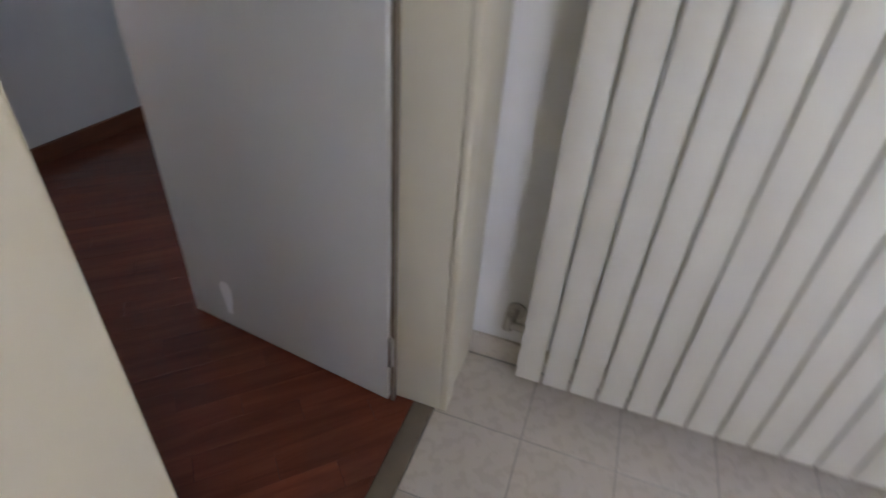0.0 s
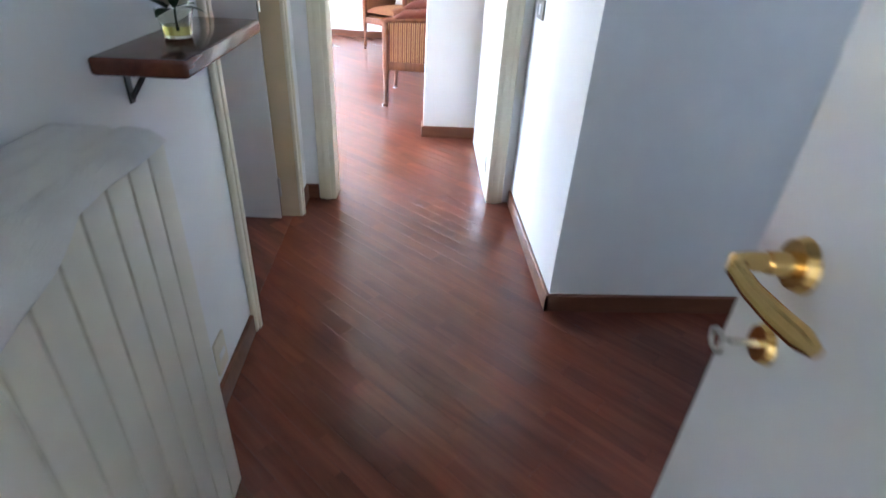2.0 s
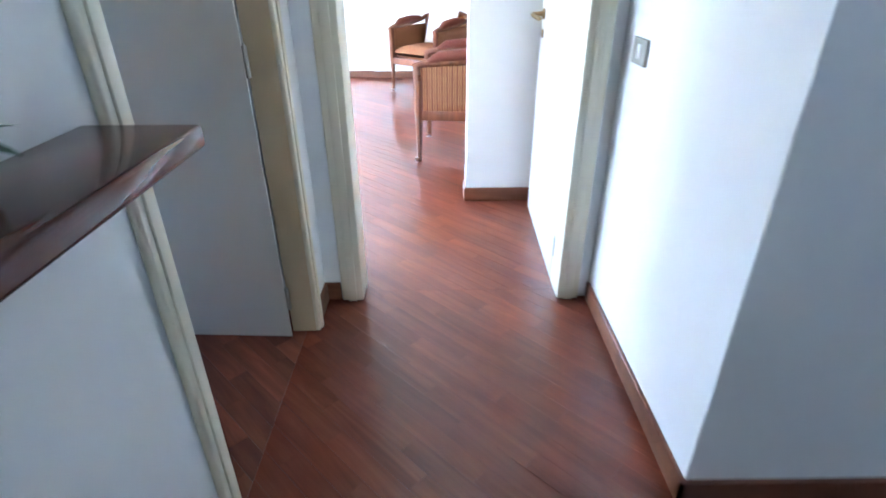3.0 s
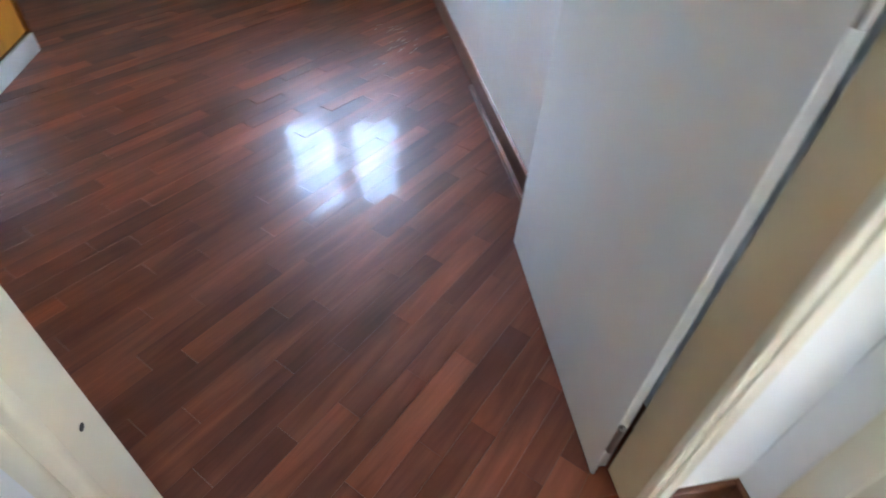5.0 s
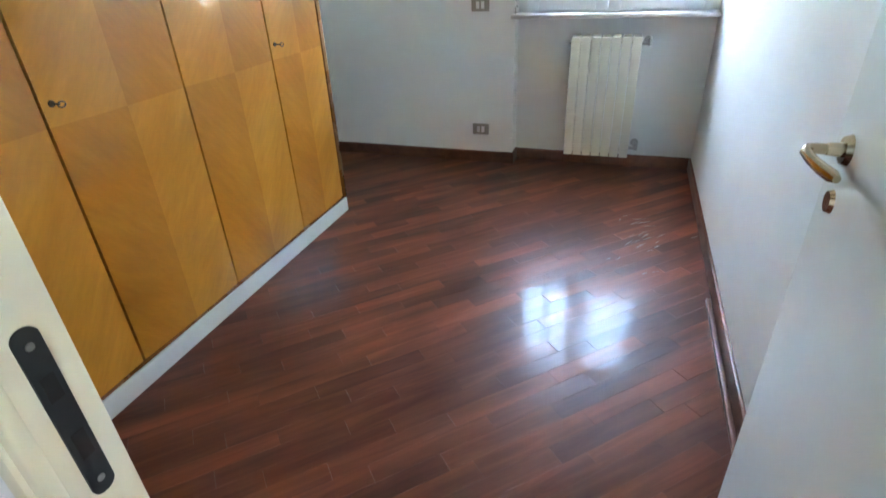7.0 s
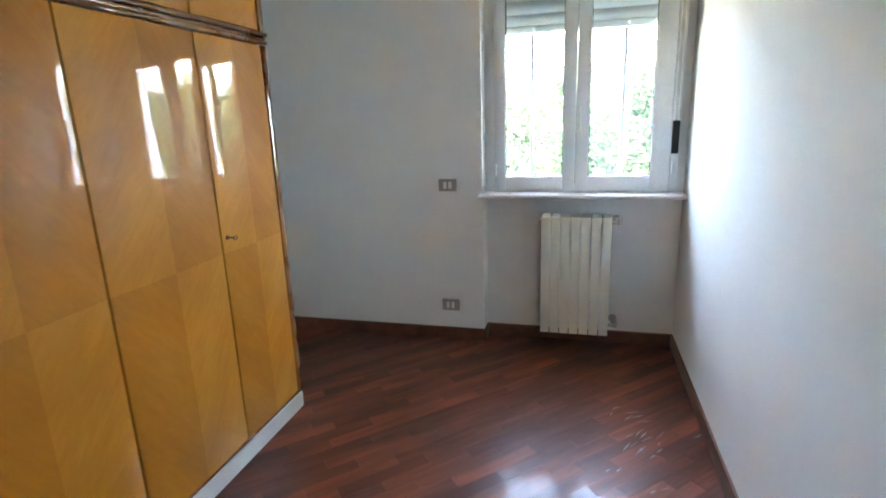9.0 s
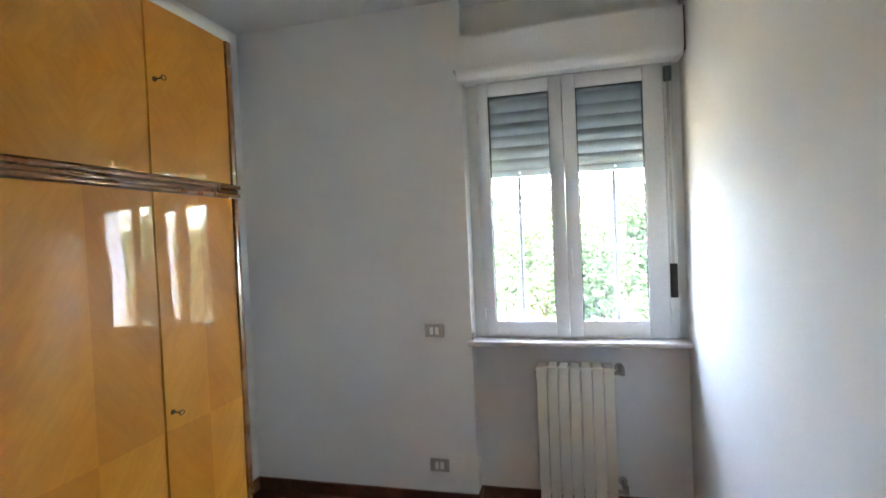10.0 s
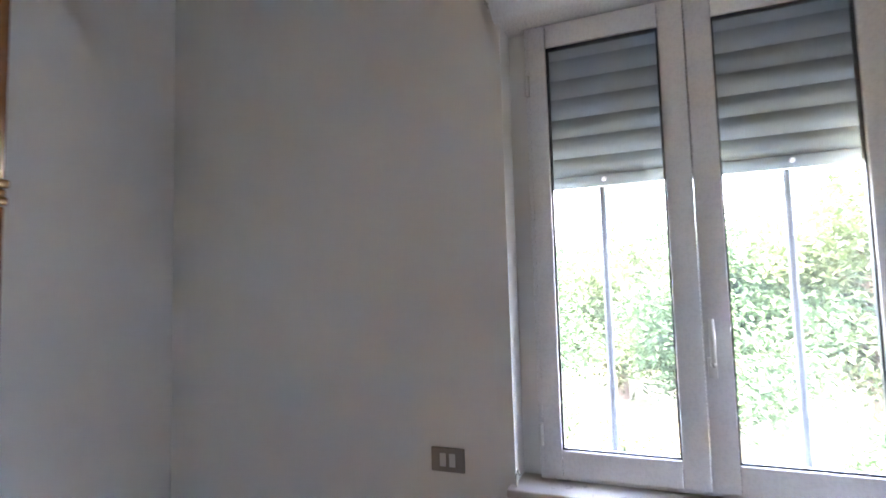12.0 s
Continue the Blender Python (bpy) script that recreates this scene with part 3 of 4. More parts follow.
rim("window_frame", -0.282, 0.818, 1.012, 2.56, 0.045, -4.72, -4.66, win)
for y0, y1, g0, g1 in ((-0.267, 0.224, -0.207, 0.149), (0.226, 0.77, 0.301, 0.663)):
    bm = bmesh.new()
    for a, b, c, d in ((y0, g0, 1.027, 2.535), (g1, y1, 1.027, 2.535), (g0, g1, 1.027, 1.111), (g0, g1, 2.458, 2.535)):
        box(bm, -4.69, FX1, a, b, c, d, 0.005, 2)
    sash = part("sash", bm, M_pvc, win)
    bm = bmesh.new()
    for a, b, c, d in ((g0, g0 + 0.006, 1.111, 2.458), (g1 - 0.006, g1, 1.111, 2.458), (g0 + 0.006, g1 - 0.006, 1.111, 1.117), (g0 + 0.006, g1 - 0.006, 2.452, 2.458)):
        box(bm, -4.676, -4.656, a, b, c, d)
    part("gasket", bm, M_rubber, sash, "thin black rubber gasket")
    pane = part("pane", B(-4.674, -4.668, g0 + 0.003, g1 - 0.003, 1.113, 2.456), M_glass, sash, smooth=0)
    pane.visible_shadow = False
bm = bmesh.new()
box(bm, -4.645, -4.638, 0.233, 0.258, 1.36, 1.42, 0.003)
tube(bm, [(-4.64, 0.246, 1.4), (-4.615, 0.246, 1.4), (-4.607, 0.246, 1.41), (-4.605, 0.246, 1.48), (-4.609, 0.246, 1.535)], [0.007, 0.007, 0.008, 0.009, 0.007], 10)
part("window_handle", bm, M_white, win, "white plastic window handle")
for y in (-0.272, 0.777):
    for z in (1.16, 2.33):
        bm = bmesh.new()
        cyl(bm, (-4.642, y, z - 0.035), (-4.642, y, z + 0.035), 0.008, None, 10)
        part("hinge", bm, M_white, win)
bm = B(-4.70, -4.532, -0.367, 0.862, 0.985, 1.012, 0.006, 3)
part("window_sill", bm, M_marble, win, "pale pinkish stone sill with a rounded edge")
bm = B(-5.06, -4.72, -0.342, 0.866, 0.97, 1.0, 0.004)
part("outer_sill", bm, M_marble, win)

# shutter box, rounded along its lower front edge
box_ob = bmesh.new()
prof = [(-4.70, 2.793), (-4.51, 2.793), (-4.508, 2.6)] + [(-4.508 - 0.055 * (1 - math.cos(a)), 2.6 - 0.06 * math.sin(a)) for a in [math.pi / 2 * k / 6 for k in range(1, 7)]] + [(-4.70, 2.545)]
ends = []
for y in (-0.36, 0.858):
    ends.append([box_ob.verts.new((x, y, z)) for x, z in prof])
n = len(prof)
for k in range(n):
    box_ob.faces.new((ends[0][k], ends[0][(k + 1) % n], ends[1][(k + 1) % n], ends[1][k]))
box_ob.faces.new(ends[0][::-1])
box_ob.faces.new(ends[1])
sb = solid("shutter_box", box_ob, M_pvc, "white roller shutter box with a rounded lower edge", "shutter box", smooth=50)
for y in (-0.366,):
    bm = bmesh.new()
    tube(bm, [(-4.52, y, 2.57), (-4.512, y - 0.008, 2.585), (-4.52, y - 0.012, 2.6), (-4.53, y - 0.004, 2.59)], 0.003, 6)
    part("catch", bm, M_steel, sb, "small metal catch")
# dark filler that paints the shade between box and wall
part("end_gap_shade", B(-4.70, -4.512, 0.8585, 0.866, 2.56, 2.785), M_dark, sb)

# roller shutter outside the panes
shutter = empty("roller_shutter", None, "grey ribbed plastic roller shutter lowered a third of the way", "shutter")
for k in range(8):
    z0 = 2.028 + 0.073 * k
    bm = bmesh.new()
    pr = [(-4.80 + 0.002 * (k % 2) + 0.009 * math.sin(math.pi * j / 6), z0 + 0.075 * j / 6) for j in range(7)] + [(-4.806, z0 + 0.075), (-4.806, z0)]
    rows = [[bm.verts.new((x, y, z)) for x, z in pr] for y in (-0.31, 0.85)]
    for j in range(len(pr)):
        bm.faces.new((rows[0][j], rows[0][(j + 1) % len(pr)], rows[1][(j + 1) % len(pr)], rows[1][j]))
    bm.faces.new(rows[0][::-1])
    bm.faces.new(rows[1])
    part("slat", bm, M_shutter, shutter)
part("bottom_bar", B(-4.812, -4.786, -0.31, 0.85, 1.988, 2.03, 0.004), M_shutter, shutter)
for y in (-0.045, 0.515):
    bm = bmesh.new()
    cyl(bm, (-4.787, y, 2.012), (-4.774, y, 2.012), 0.009, 0.006, 10)
    part("stop_button", bm, M_white, shutter)
for y in (-0.056, 0.506):
    solid("window_bar", cyl(bmesh.new(), (-4.83, y, 1.0), (-4.83, y, 2.56), 0.012, None, 10), M_bar, "thin grey upright bar outside the window", "bar", "bars outside the window")

# shutter belt
belt = empty("shutter_belt", None, "grey shutter strap with a dark winder beside the window", "strap")
part("strap", B(-4.655, -4.652, 0.786, 0.802, 1.4, 2.5), M_steel, belt)
part("guide", B(-4.665, -4.635, 0.775, 0.813, 2.44, 2.52, 0.004), M_rubber, belt, "dark plastic strap guide")
part("winder", B(-4.665, -4.642, 0.776, 0.814, 1.245, 1.435, 0.004), M_rubber, belt, "black strap winder plate")
bm = bmesh.new()
tube(bm, [(-4.56, -0.34, 1.01), (-4.56, -0.34, 1.05), (-4.555, -0.332, 1.065), (-4.548, -0.325, 1.055)], 0.004, 8)
solid("shutter_hook", bm, M_steel, "small metal hook at the corner of the sill", "hook")


# ---- radiators ----


def column_radiator(name, m, count, pitch, depth, z0, z1, ribs, label):
    """Cast column radiator: sections along x, depth along -y from the front face at y = 0, ribs: tubes in depth."""
    rad = empty(name, m, label, "radiator")
    h = z1 - z0
    w = pitch * 0.74
    cw = depth / ribs
    # one slotted casting per section: solid round the slots, which lie between the tubes in three tiers
    ys, slots = [0.0], []
    for r in range(1, ribs):
        ys += [-r * cw + 0.015, -r * cw + 0.001]
        slots.append(len(ys) - 2)
    ys.append(-depth)
    zs = [0.0, 0.055, h * 0.38, h * 0.38 + 0.035, h * 0.71, h * 0.71 + 0.035, h - 0.06, h]
    bm = bmesh.new()
    vert = {}

    def vv(x, i, k):
        key = (x, i, k)
        if key not in vert:
            vert[key] = bm.verts.new((x * w / 2, ys[i], zs[k]))
        return vert[key]
    cells = {(i, k) for i in range(len(ys) - 1) for k in range(len(zs) - 1) if not (i in slots and k in (1, 3, 5))}
    for i, k in cells:
        for x in (-1, 1):
            bm.faces.new((vv(x, i, k), vv(x, i + 1, k), vv(x, i + 1, k + 1), vv(x, i, k + 1)))
        for di, dk, a, b in ((-1, 0, (i, k), (i, k + 1)), (1, 0, (i + 1, k), (i + 1, k + 1)), (0, -1, (i, k), (i + 1, k)), (0, 1, (i, k + 1), (i + 1, k + 1))):
            if (i + di, k + dk) not in cells:
                bm.faces.new((vv(-1, *a), vv(1, *a), vv(1, *b), vv(-1, *b)))
    edges = [e for e in bm.edges if len(e.link_faces) == 2 and e.calc_face_angle(0) > 1.0]
    bmesh.ops.bevel(bm, geom=edges, offset=0.004, segments=2, affect="EDGES", profile=0.5)
    me = mesh_of("section", bm, M_cream, 35)
    bm = B(-pitch * 0.458, pitch * 0.458, -0.004, 0.016, 0.0, h, 0.003, 2)
    blade = mesh_of("front_blade", bm, M_cream, 35)
    for k in range(count):
        s = new("section", me)
        s.parent = rad
        s.location = ((k + 0.5) * pitch, 0, z0)
        f = new("front_blade", blade)
        f.parent = s
    for z in (z0 + 0.028, z1 - 0.03):
        part("header", cyl(bmesh.new(), (0.004, -depth / 2, z), (count * pitch - 0.004, -depth / 2, z), 0.018, None, 14), M_cream, rad)
    return rad


def valve(rad, x, y, z, out, wall_y):
    bm = bmesh.new()
    cyl(bm, (x, y, z), (x + out * 0.05, y, z), 0.011, None, 12)
    cyl(bm, (x + out * 0.035, y, z), (x + out * 0.035, wall_y, z), 0.009, None, 12)
    cyl(bm, (x + out * 0.045, y, z - 0.012), (x + out * 0.045, y, z + 0.035), 0.014, 0.011, 12)
    cyl(bm, (x + out * 0.035, wall_y + (0.006 if wall_y < y else -0.006), z), (x + out * 0.035, wall_y, z), 0.026, 0.026, 18)
    part("valve", bm, M_steel, rad, "dull metal radiator valve")


# bedroom: the front looks along +x, sections run towards -y
rb = column_radiator("radiator", pose(-4.49, 0.453, 0, 0, 0, -90), 7, 0.0602, 0.115, 0.13, 0.885, 3,
                     "cream cast column radiator on the niche wall under the window")
valve(rb, 0.0, -0.065, 0.84, -1, -0.197)
valve(rb, 0.0, -0.065, 0.175, -1, -0.197)
part("plug", cyl(bmesh.new(), (7 * 0.0602, -0.065, 0.84), (7 * 0.0602 + 0.015, -0.065, 0.84), 0.012, 0.008, 10), M_steel, rb)
for y in (0.10, 0.34):
    part("bracket", B(0.0, 0.02, -0.198, -0.1, 0.76, 0.79) if y < 0.2 else B(0.36, 0.38, -0.198, -0.1, 0.76, 0.79), M_cream, rb)
# hall
rh = column_radiator("radiator", pose(-0.978, -0.845, 0, 0, 0, -90), 9, 0.0624, 0.142, 0.12, 0.985, 4,
                     "tall cream cast column radiator in the hall under a folded towel")
part("bracket", B(0.1, 0.12, -0.156, -0.13, 0.85, 0.88), M_cream, rh)
part("bracket", B(0.44, 0.46, -0.156, -0.13, 0.85, 0.88), M_cream, rh)
valve(rh, 0.0, -0.07, 0.148, -1, -0.155)
# bathroom: the front looks along -x, sections run towards -y
rw = column_radiator("radiator", pose(-0.15, -3.3145, 0, 0, 0, 90), 16, 0.0695, 0.095, 0.085, 1.55, 3,
                     "large tall cream column radiator on the bathroom wall")
valve(rw, 16 * 0.0695, -0.05, 0.19, 1, -0.113)
part("bracket", B(0.3, 0.32, -0.116, -0.085, 1.3, 1.33), M_cream, rw)
part("bracket", B(0.8, 0.82, -0.116, -0.085, 1.3, 1.33), M_cream, rw)

# ---- wardrobe ----
# body behind the doors, much darker than the doors and edge strips
M_carcass = paint("carcass_dark", (0.05, 0.02, 0.008), 0.5)
WY = -1.178
wardrobe = empty("wardrobe", None, "tall glossy amber veneered wardrobe with upper cupboards and a white plinth", "wardrobe")
CUTS = [-3.552, -3.088, -2.522, -1.977, -1.42]
part("plinth", B(-3.552, -1.30, -1.84, WY + 0.012, 0.0, 0.083, 0.002), M_plinth, wardrobe, "white painted plinth")
part("body", B(-3.545, -1.262, -1.84, WY - 0.026, 0.088, 2.535), M_carcass, wardrobe)
part("side_panel", B(-3.57, -3.5535, -1.845, WY - 0.03, 0.0, 2.575, 0.002), M_plinth, wardrobe, "white painted end panel")
part("top_panel", B(-3.552, -1.262, -1.845, WY - 0.004, 2.5405, 2.575, 0.002), M_plinth, wardrobe, "white painted top panel")
for nm, z0, z1, pr in (("edge_strip", 0.085, 1.846, 0.004), ("edge_strip", 1.905, 2.539, 0.004)):
    part(nm, B(-3.571, -3.538, WY - 0.0235, WY + pr, z0, z1, 0.004), M_cabinet, wardrobe, "dark wooden edge strip")
bm = bmesh.new()
for z0, z1, y1 in ((1.848, 1.866, WY + 0.014), (1.866, 1.884, WY + 0.004), (1.884, 1.903, WY + 0.017)):
    box(bm, -3.575, -1.262, WY - 0.03, y1, z0, z1, 0.006, 3)
part("moulding", bm, M_cabinet, wardrobe, "polished wooden moulding between lower and upper doors")
part("lip", B(-3.552, -1.30, WY - 0.026, WY + 0.004, 0.0835, 0.094, 0.002), M_cabinet, wardrobe)


M_key = paint("dark_bronze", (0.1, 0.065, 0.035), 0.35, 0.1, 40.0, 0.0, 0.5, 1.0)


def cupboard_door(x0, x1, z0, z1, key_side):
    """Veneered door, a little bowed, so that its lacquer bends what it mirrors."""
    w, h = x1 - x0, z1 - z0
    bm = bmesh.new()
    nx, nz = 10, 14
    grid = []
    for j in range(nz + 1):
        row = []
        for i in range(nx + 1):
            u, v = i / nx * 2 - 1, j / nz * 2 - 1
            bow = 0.007 * (1 - u * u) + 0.002 * (1 - v * v)
            edge = 0.003 if abs(u) > 0.999 or abs(v) > 0.999 else 0.0
            row.append(bm.verts.new((u * (w / 2 - 0.005), bow - edge, v * (h / 2 - 0.002))))
        grid.append(row)
    for j in range(nz):
        for i in range(nx):
            bm.faces.new((grid[j][i], grid[j][i + 1], grid[j + 1][i + 1], grid[j + 1][i]))
    rimv = [grid[0][i] for i in range(nx + 1)] + [grid[j][nx] for j in range(1, nz + 1)] + [grid[nz][i] for i in range(nx - 1, -1, -1)] + [grid[j][0] for j in range(nz - 1, 0, -1)]
    back = [bm.verts.new((v.co.x, -0.021, v.co.z)) for v in rimv]
    for k in range(len(rimv)):
        bm.faces.new((rimv[k], back[k], back[(k + 1) % len(rimv)], rimv[(k + 1) % len(rimv)]))
    bm.faces.new(back)
    d = part("door", bm, M_veneer_even if z0 > 1.8 else M_veneer, wardrobe, smooth=30)
    d.location = ((x0 + x1) / 2, WY, (z0 + z1) / 2)
    if key_side:
        kx, kz = (key_side * (w / 2 - 0.035), (1.035 if z1 < 2 else 2.255) - (z0 + z1) / 2)
        kb = bmesh.new()
        cyl(kb, (kx, 0.0, kz), (kx, 0.006, kz), 0.011, 0.009, 14)
        cyl(kb, (kx, 0.004, kz), (kx, 0.034, kz), 0.0028, None, 8)
        tube(kb, [(kx + 0.012 * math.cos(a), 0.042, kz + 0.008 * math.sin(a)) for a in [2 * math.pi * k / 12 for k in range(13)]], 0.0024, 6)
        part("key", kb, M_key, d, "small dark bronze key")
    return d


for i in range(4):
    a, b = CUTS[i], CUTS[i + 1]
    a = a + 0.016 if i == 0 else a
    cupboard_door(a, b, 0.096, 1.846, {0: 1, 2: 1}.get(i, 0))
    cupboard_door(a, b, 1.906, 2.538, {0: 1, 2: 1}.get(i, 0))
cupboard_door(CUTS[4], -1.30, 0.096, 1.846, 0)
cupboard_door(CUTS[4], -1.30, 1.906, 2.538, 0)

# ---- hall shelf, vase, towel ----
shelf = empty("wall_shelf", None, "small dark red wooden wall shelf holding a vase", "shelf")
part("board", B(HX, -0.961, -0.706, -0.193, 1.044, 1.077, 0.008, 3), M_shelf, shelf)
for y in (-0.59, -0.29):
    bm = bmesh.new()
    box(bm, HX, HX + 0.005, y - 0.01, y + 0.01, 0.965, 1.044, 0.002)
    tube(bm, [(HX + 0.004, y, 0.975), (HX + 0.025, y, 1.005), (HX + 0.05, y, 1.042)], [0.005, 0.005, 0.005], 8)
    part("bracket", bm, M_rubber, shelf, "small black metal bracket")

vase = empty("vase", pose(-1.05, -0.497, 1.0775) @ Matrix.Scale(0.82, 4), "small glass tumbler with water and white artificial roses", "vase")
part("glass", lathe(bmesh.new(), [(0.0, 0.0), (0.030, 0.0), (0.034, 0.004), (0.036, 0.03), (0.045, 0.068), (0.0435, 0.068), (0.0345, 0.03), (0.032, 0.009), (0.0, 0.008)], n=28), M_vase, vase, smooth=60)
part("water", lathe(bmesh.new(), [(0.0, 0.0095), (0.0315, 0.0095), (0.034, 0.03), (0.0, 0.03)], n=28), M_water, vase, "yellowish water", smooth=60)


def rose(c, r, seed):
    rng = random.Random(seed)
    bm = bmesh.new()
    c = Vector(c)
    for ring, cnt, top, rad in ((0, 3, 80, 0.3), (1, 4, 76, 0.48), (2, 5, 68, 0.66), (3, 6, 58, 0.84), (4, 7, 44, 1.0), (5, 6, 24, 1.12)):
        for k in range(cnt):
            a = 2 * math.pi * (k + 0.37 * ring) / cnt + rng.uniform(-0.2, 0.2)
            half = math.pi / cnt * 1.35
            rows = []
            for j in range(7):
                t = j / 6
                ph = radians(-78 + (top + 78) * t)
                flare = 0.16 * r * max(0, t - 0.75) * 4 * (0.4 + 0.12 * ring)
                row = []
                for i in range(7):
                    e = (i - 3) / 3
                    aa = a + e * half * (0.55 + 0.45 * math.sin(math.pi * min(1, t * 0.9 + 0.1)))
                    d = r * rad * math.cos(ph * 0.82) * (1 - 0.06 * e * e) + flare
                    z = r * (0.86 * math.sin(ph) * (1.05 - 0.12 * ring / 5)) - 0.1 * r * e * e * t + 0.05 * r * rng.uniform(-1, 1) * (j == 6)
                    row.append(bm.verts.new(c + Vector((d * math.cos(aa), d * math.sin(aa), z))))
                rows.append(row)
            for p, q in zip(rows, rows[1:]):
                for i in range(6):
                    bm.faces.new((p[i], p[i + 1], q[i + 1], q[i]))
    lathe(bm, [(0.02 * r, -0.4 * r), (0.3 * r, -0.1 * r), (0.3 * r, 0.3 * r), (0.2 * r, 0.62 * r), (0.07 * r, 0.76 * r), (0.01 * r, 0.78 * r)], c, 14)
    return bm


def leaf_blade(bm, base, tip, width, droop):
    base, tip = Vector(base), Vector(tip)
    d = tip - base
    side = d.cross(Vector((0, 0, 1))).normalized()
    rows = []
    for j in range(6):
        t = j / 5
        p = base + d * t + Vector((0, 0, -droop * t * t))
        w = width * math.sin(math.pi * (0.05 + 0.92 * t)) * (1 - 0.25 * t)
        rows.append([bm.verts.new(p - side * w + Vector((0, 0, 0.2 * w))), bm.verts.new(p), bm.verts.new(p + side * w + Vector((0, 0, 0.2 * w)))])
    for p, q in zip(rows, rows[1:]):
        for i in range(2):
            bm.faces.new((p[i], p[i + 1], q[i + 1], q[i]))


roses = empty("artificial_roses", pose(-1.05, -0.497, 1.0775) @ Matrix.Scale(0.82, 4), "cream white artificial roses with dark green leaves", "flowers")
for k, (cx, cy, cz, r) in enumerate(((0.0, 0.008, 0.112, 0.043),)):
    part("flower", rose((cx, cy, cz), r, k), M_petal, roses, smooth=60)
    bm = bmesh.new()
    tube(bm, [(0.35 * cx, 0.35 * cy, 0.02), (0.6 * cx, 0.6 * cy, 0.05), (cx, cy, cz - 0.04)], 0.0028, 6)
    part("stem", bm, M_leaf, roses)
for k, (a, el, ln) in enumerate(((0.3, -0.01, 0.075), (1.45, 0.0, 0.11), (2.6, 0.02, 0.07), (4.3, 0.03, 0.1), (4.75, -0.005, 0.115), (5.2, 0.06, 0.09), (3.6, 0.04, 0.07))):
    bm = bmesh.new()
    sx = 0.55 if math.cos(a) < 0 else 1.0
    leaf_blade(bm, (0.02 * math.cos(a), 0.02 * math.sin(a), 0.07), (sx * ln * math.cos(a), ln * math.sin(a), 0.085 + el), 0.017, 0.018)
    part("leaf", bm, M_leaf, roses, smooth=60)


def towel_fold(name, zo, drop, y0, y1, seed, thick, back=0.0):
    """One fold of a towel lying along the radiator's top, its front edge hanging over."""
    bm = bmesh.new()
    ny, ns = 30, 24
    run, r, base = 0.135 - back, 0.016 + zo, 0.9885
    x0 = -1.105 + back

    def at(d):
        if d <= run:
            return Vector((x0 + d, 0, base + zo)), Vector((0, 0, 1))
        t = d - run
        if t < r * 1.57:
            a = t / r
            return Vector((x0 + run + r * math.sin(a), 0, base + zo - r * (1 - math.cos(a)))), Vector((math.sin(a), 0, math.cos(a)))
        return Vector((x0 + run + r, 0, base + zo - r - (t - r * 1.57))), Vector((1, 0, 0))
    top, bot = [], []
    for j in range(ny + 1):
        v = j / ny
        y = y0 + (y1 - y0) * v
        total = run + r * 1.57 + drop * max(0.0, 1 - 2.0 * v) - 0.02 * min(1, 2 * v) + 0.006 * noise.noise(Vector((y * 7, seed, 0)))
        tr, br = [], []
        for i in range(ns + 1):
            p, nn = at(total * i / ns)
            wv = 0.004 * noise.noise(Vector((y * 8, i * 0.25, 1))) + 0.0015 * noise.noise(Vector((y * 24, i * 0.7, 5)))
            q = p + nn * (max(wv, -0.003) + 0.003) + Vector((0, y, 0))
            e = min(1.0, min(v * (y1 - y0), (1 - v) * (y1 - y0), total * (1 - i / ns) + 0.004) / 0.03)
            tr.append(bm.verts.new(q + nn * (0.004 + (thick - 0.004) * math.sqrt(max(0.0, 1 - (1 - e) ** 2)))))
            br.append(bm.verts.new(q))
        top.append(tr)
        bot.append(br)
    for j in range(ny):
        for i in range(ns):
            bm.faces.new((top[j][i], top[j][i + 1], top[j + 1][i + 1], top[j + 1][i]))
            bm.faces.new((bot[j][i], bot[j + 1][i], bot[j + 1][i + 1], bot[j][i + 1]))
    for j in range(ny):
        bm.faces.new((top[j][ns], bot[j][ns], bot[j + 1][ns], top[j + 1][ns]))
        bm.faces.new((top[j][0], top[j + 1][0], bot[j + 1][0], bot[j][0]))
    for i in range(ns):
        bm.faces.new((top[0][i], bot[0][i], bot[0][i + 1], top[0][i + 1]))
        bm.faces.new((top[ny][i], top[ny][i + 1], bot[ny][i + 1], bot[ny][i]))
    edges = [e for e in bm.edges if e.is_manifold and e.calc_face_angle(0) > 1.1]
    bmesh.ops.bevel(bm, geom=edges, offset=0.0035, segments=2, affect="EDGES", profile=0.5)
    return part(name, bm, M_cloth, towel, smooth=70)


towel = empty("towel", None, "folded pale grey towel draped over the hall radiator", "towel")
towel_fold("lower_layer", 0.0, 0.055, -1.4, -0.87, 1, 0.013)
towel_fold("upper_layer", 0.0145, 0.045, -1.395, -0.88, 4, 0.016, 0.004)

# ---- switches and sockets ----


def plate(name, m, modules, label, category, cover=M_grey):
    """Grey plate 12 by 8 cm, facing local +y, with white inserts."""
    e = empty(name, m, label, category)
    part("cover", B(-0.06, 0.06, 0.0, 0.009, -0.04, 0.04, 0.004, 3), cover, e)
    for k in range(modules):
        x = (k - (modules - 1) / 2) * 0.034
        part("insert", B(x - 0.011, x + 0.011, 0.008, 0.012, -0.022, 0.022, 0.002), M_white, e, "white insert")
    return e


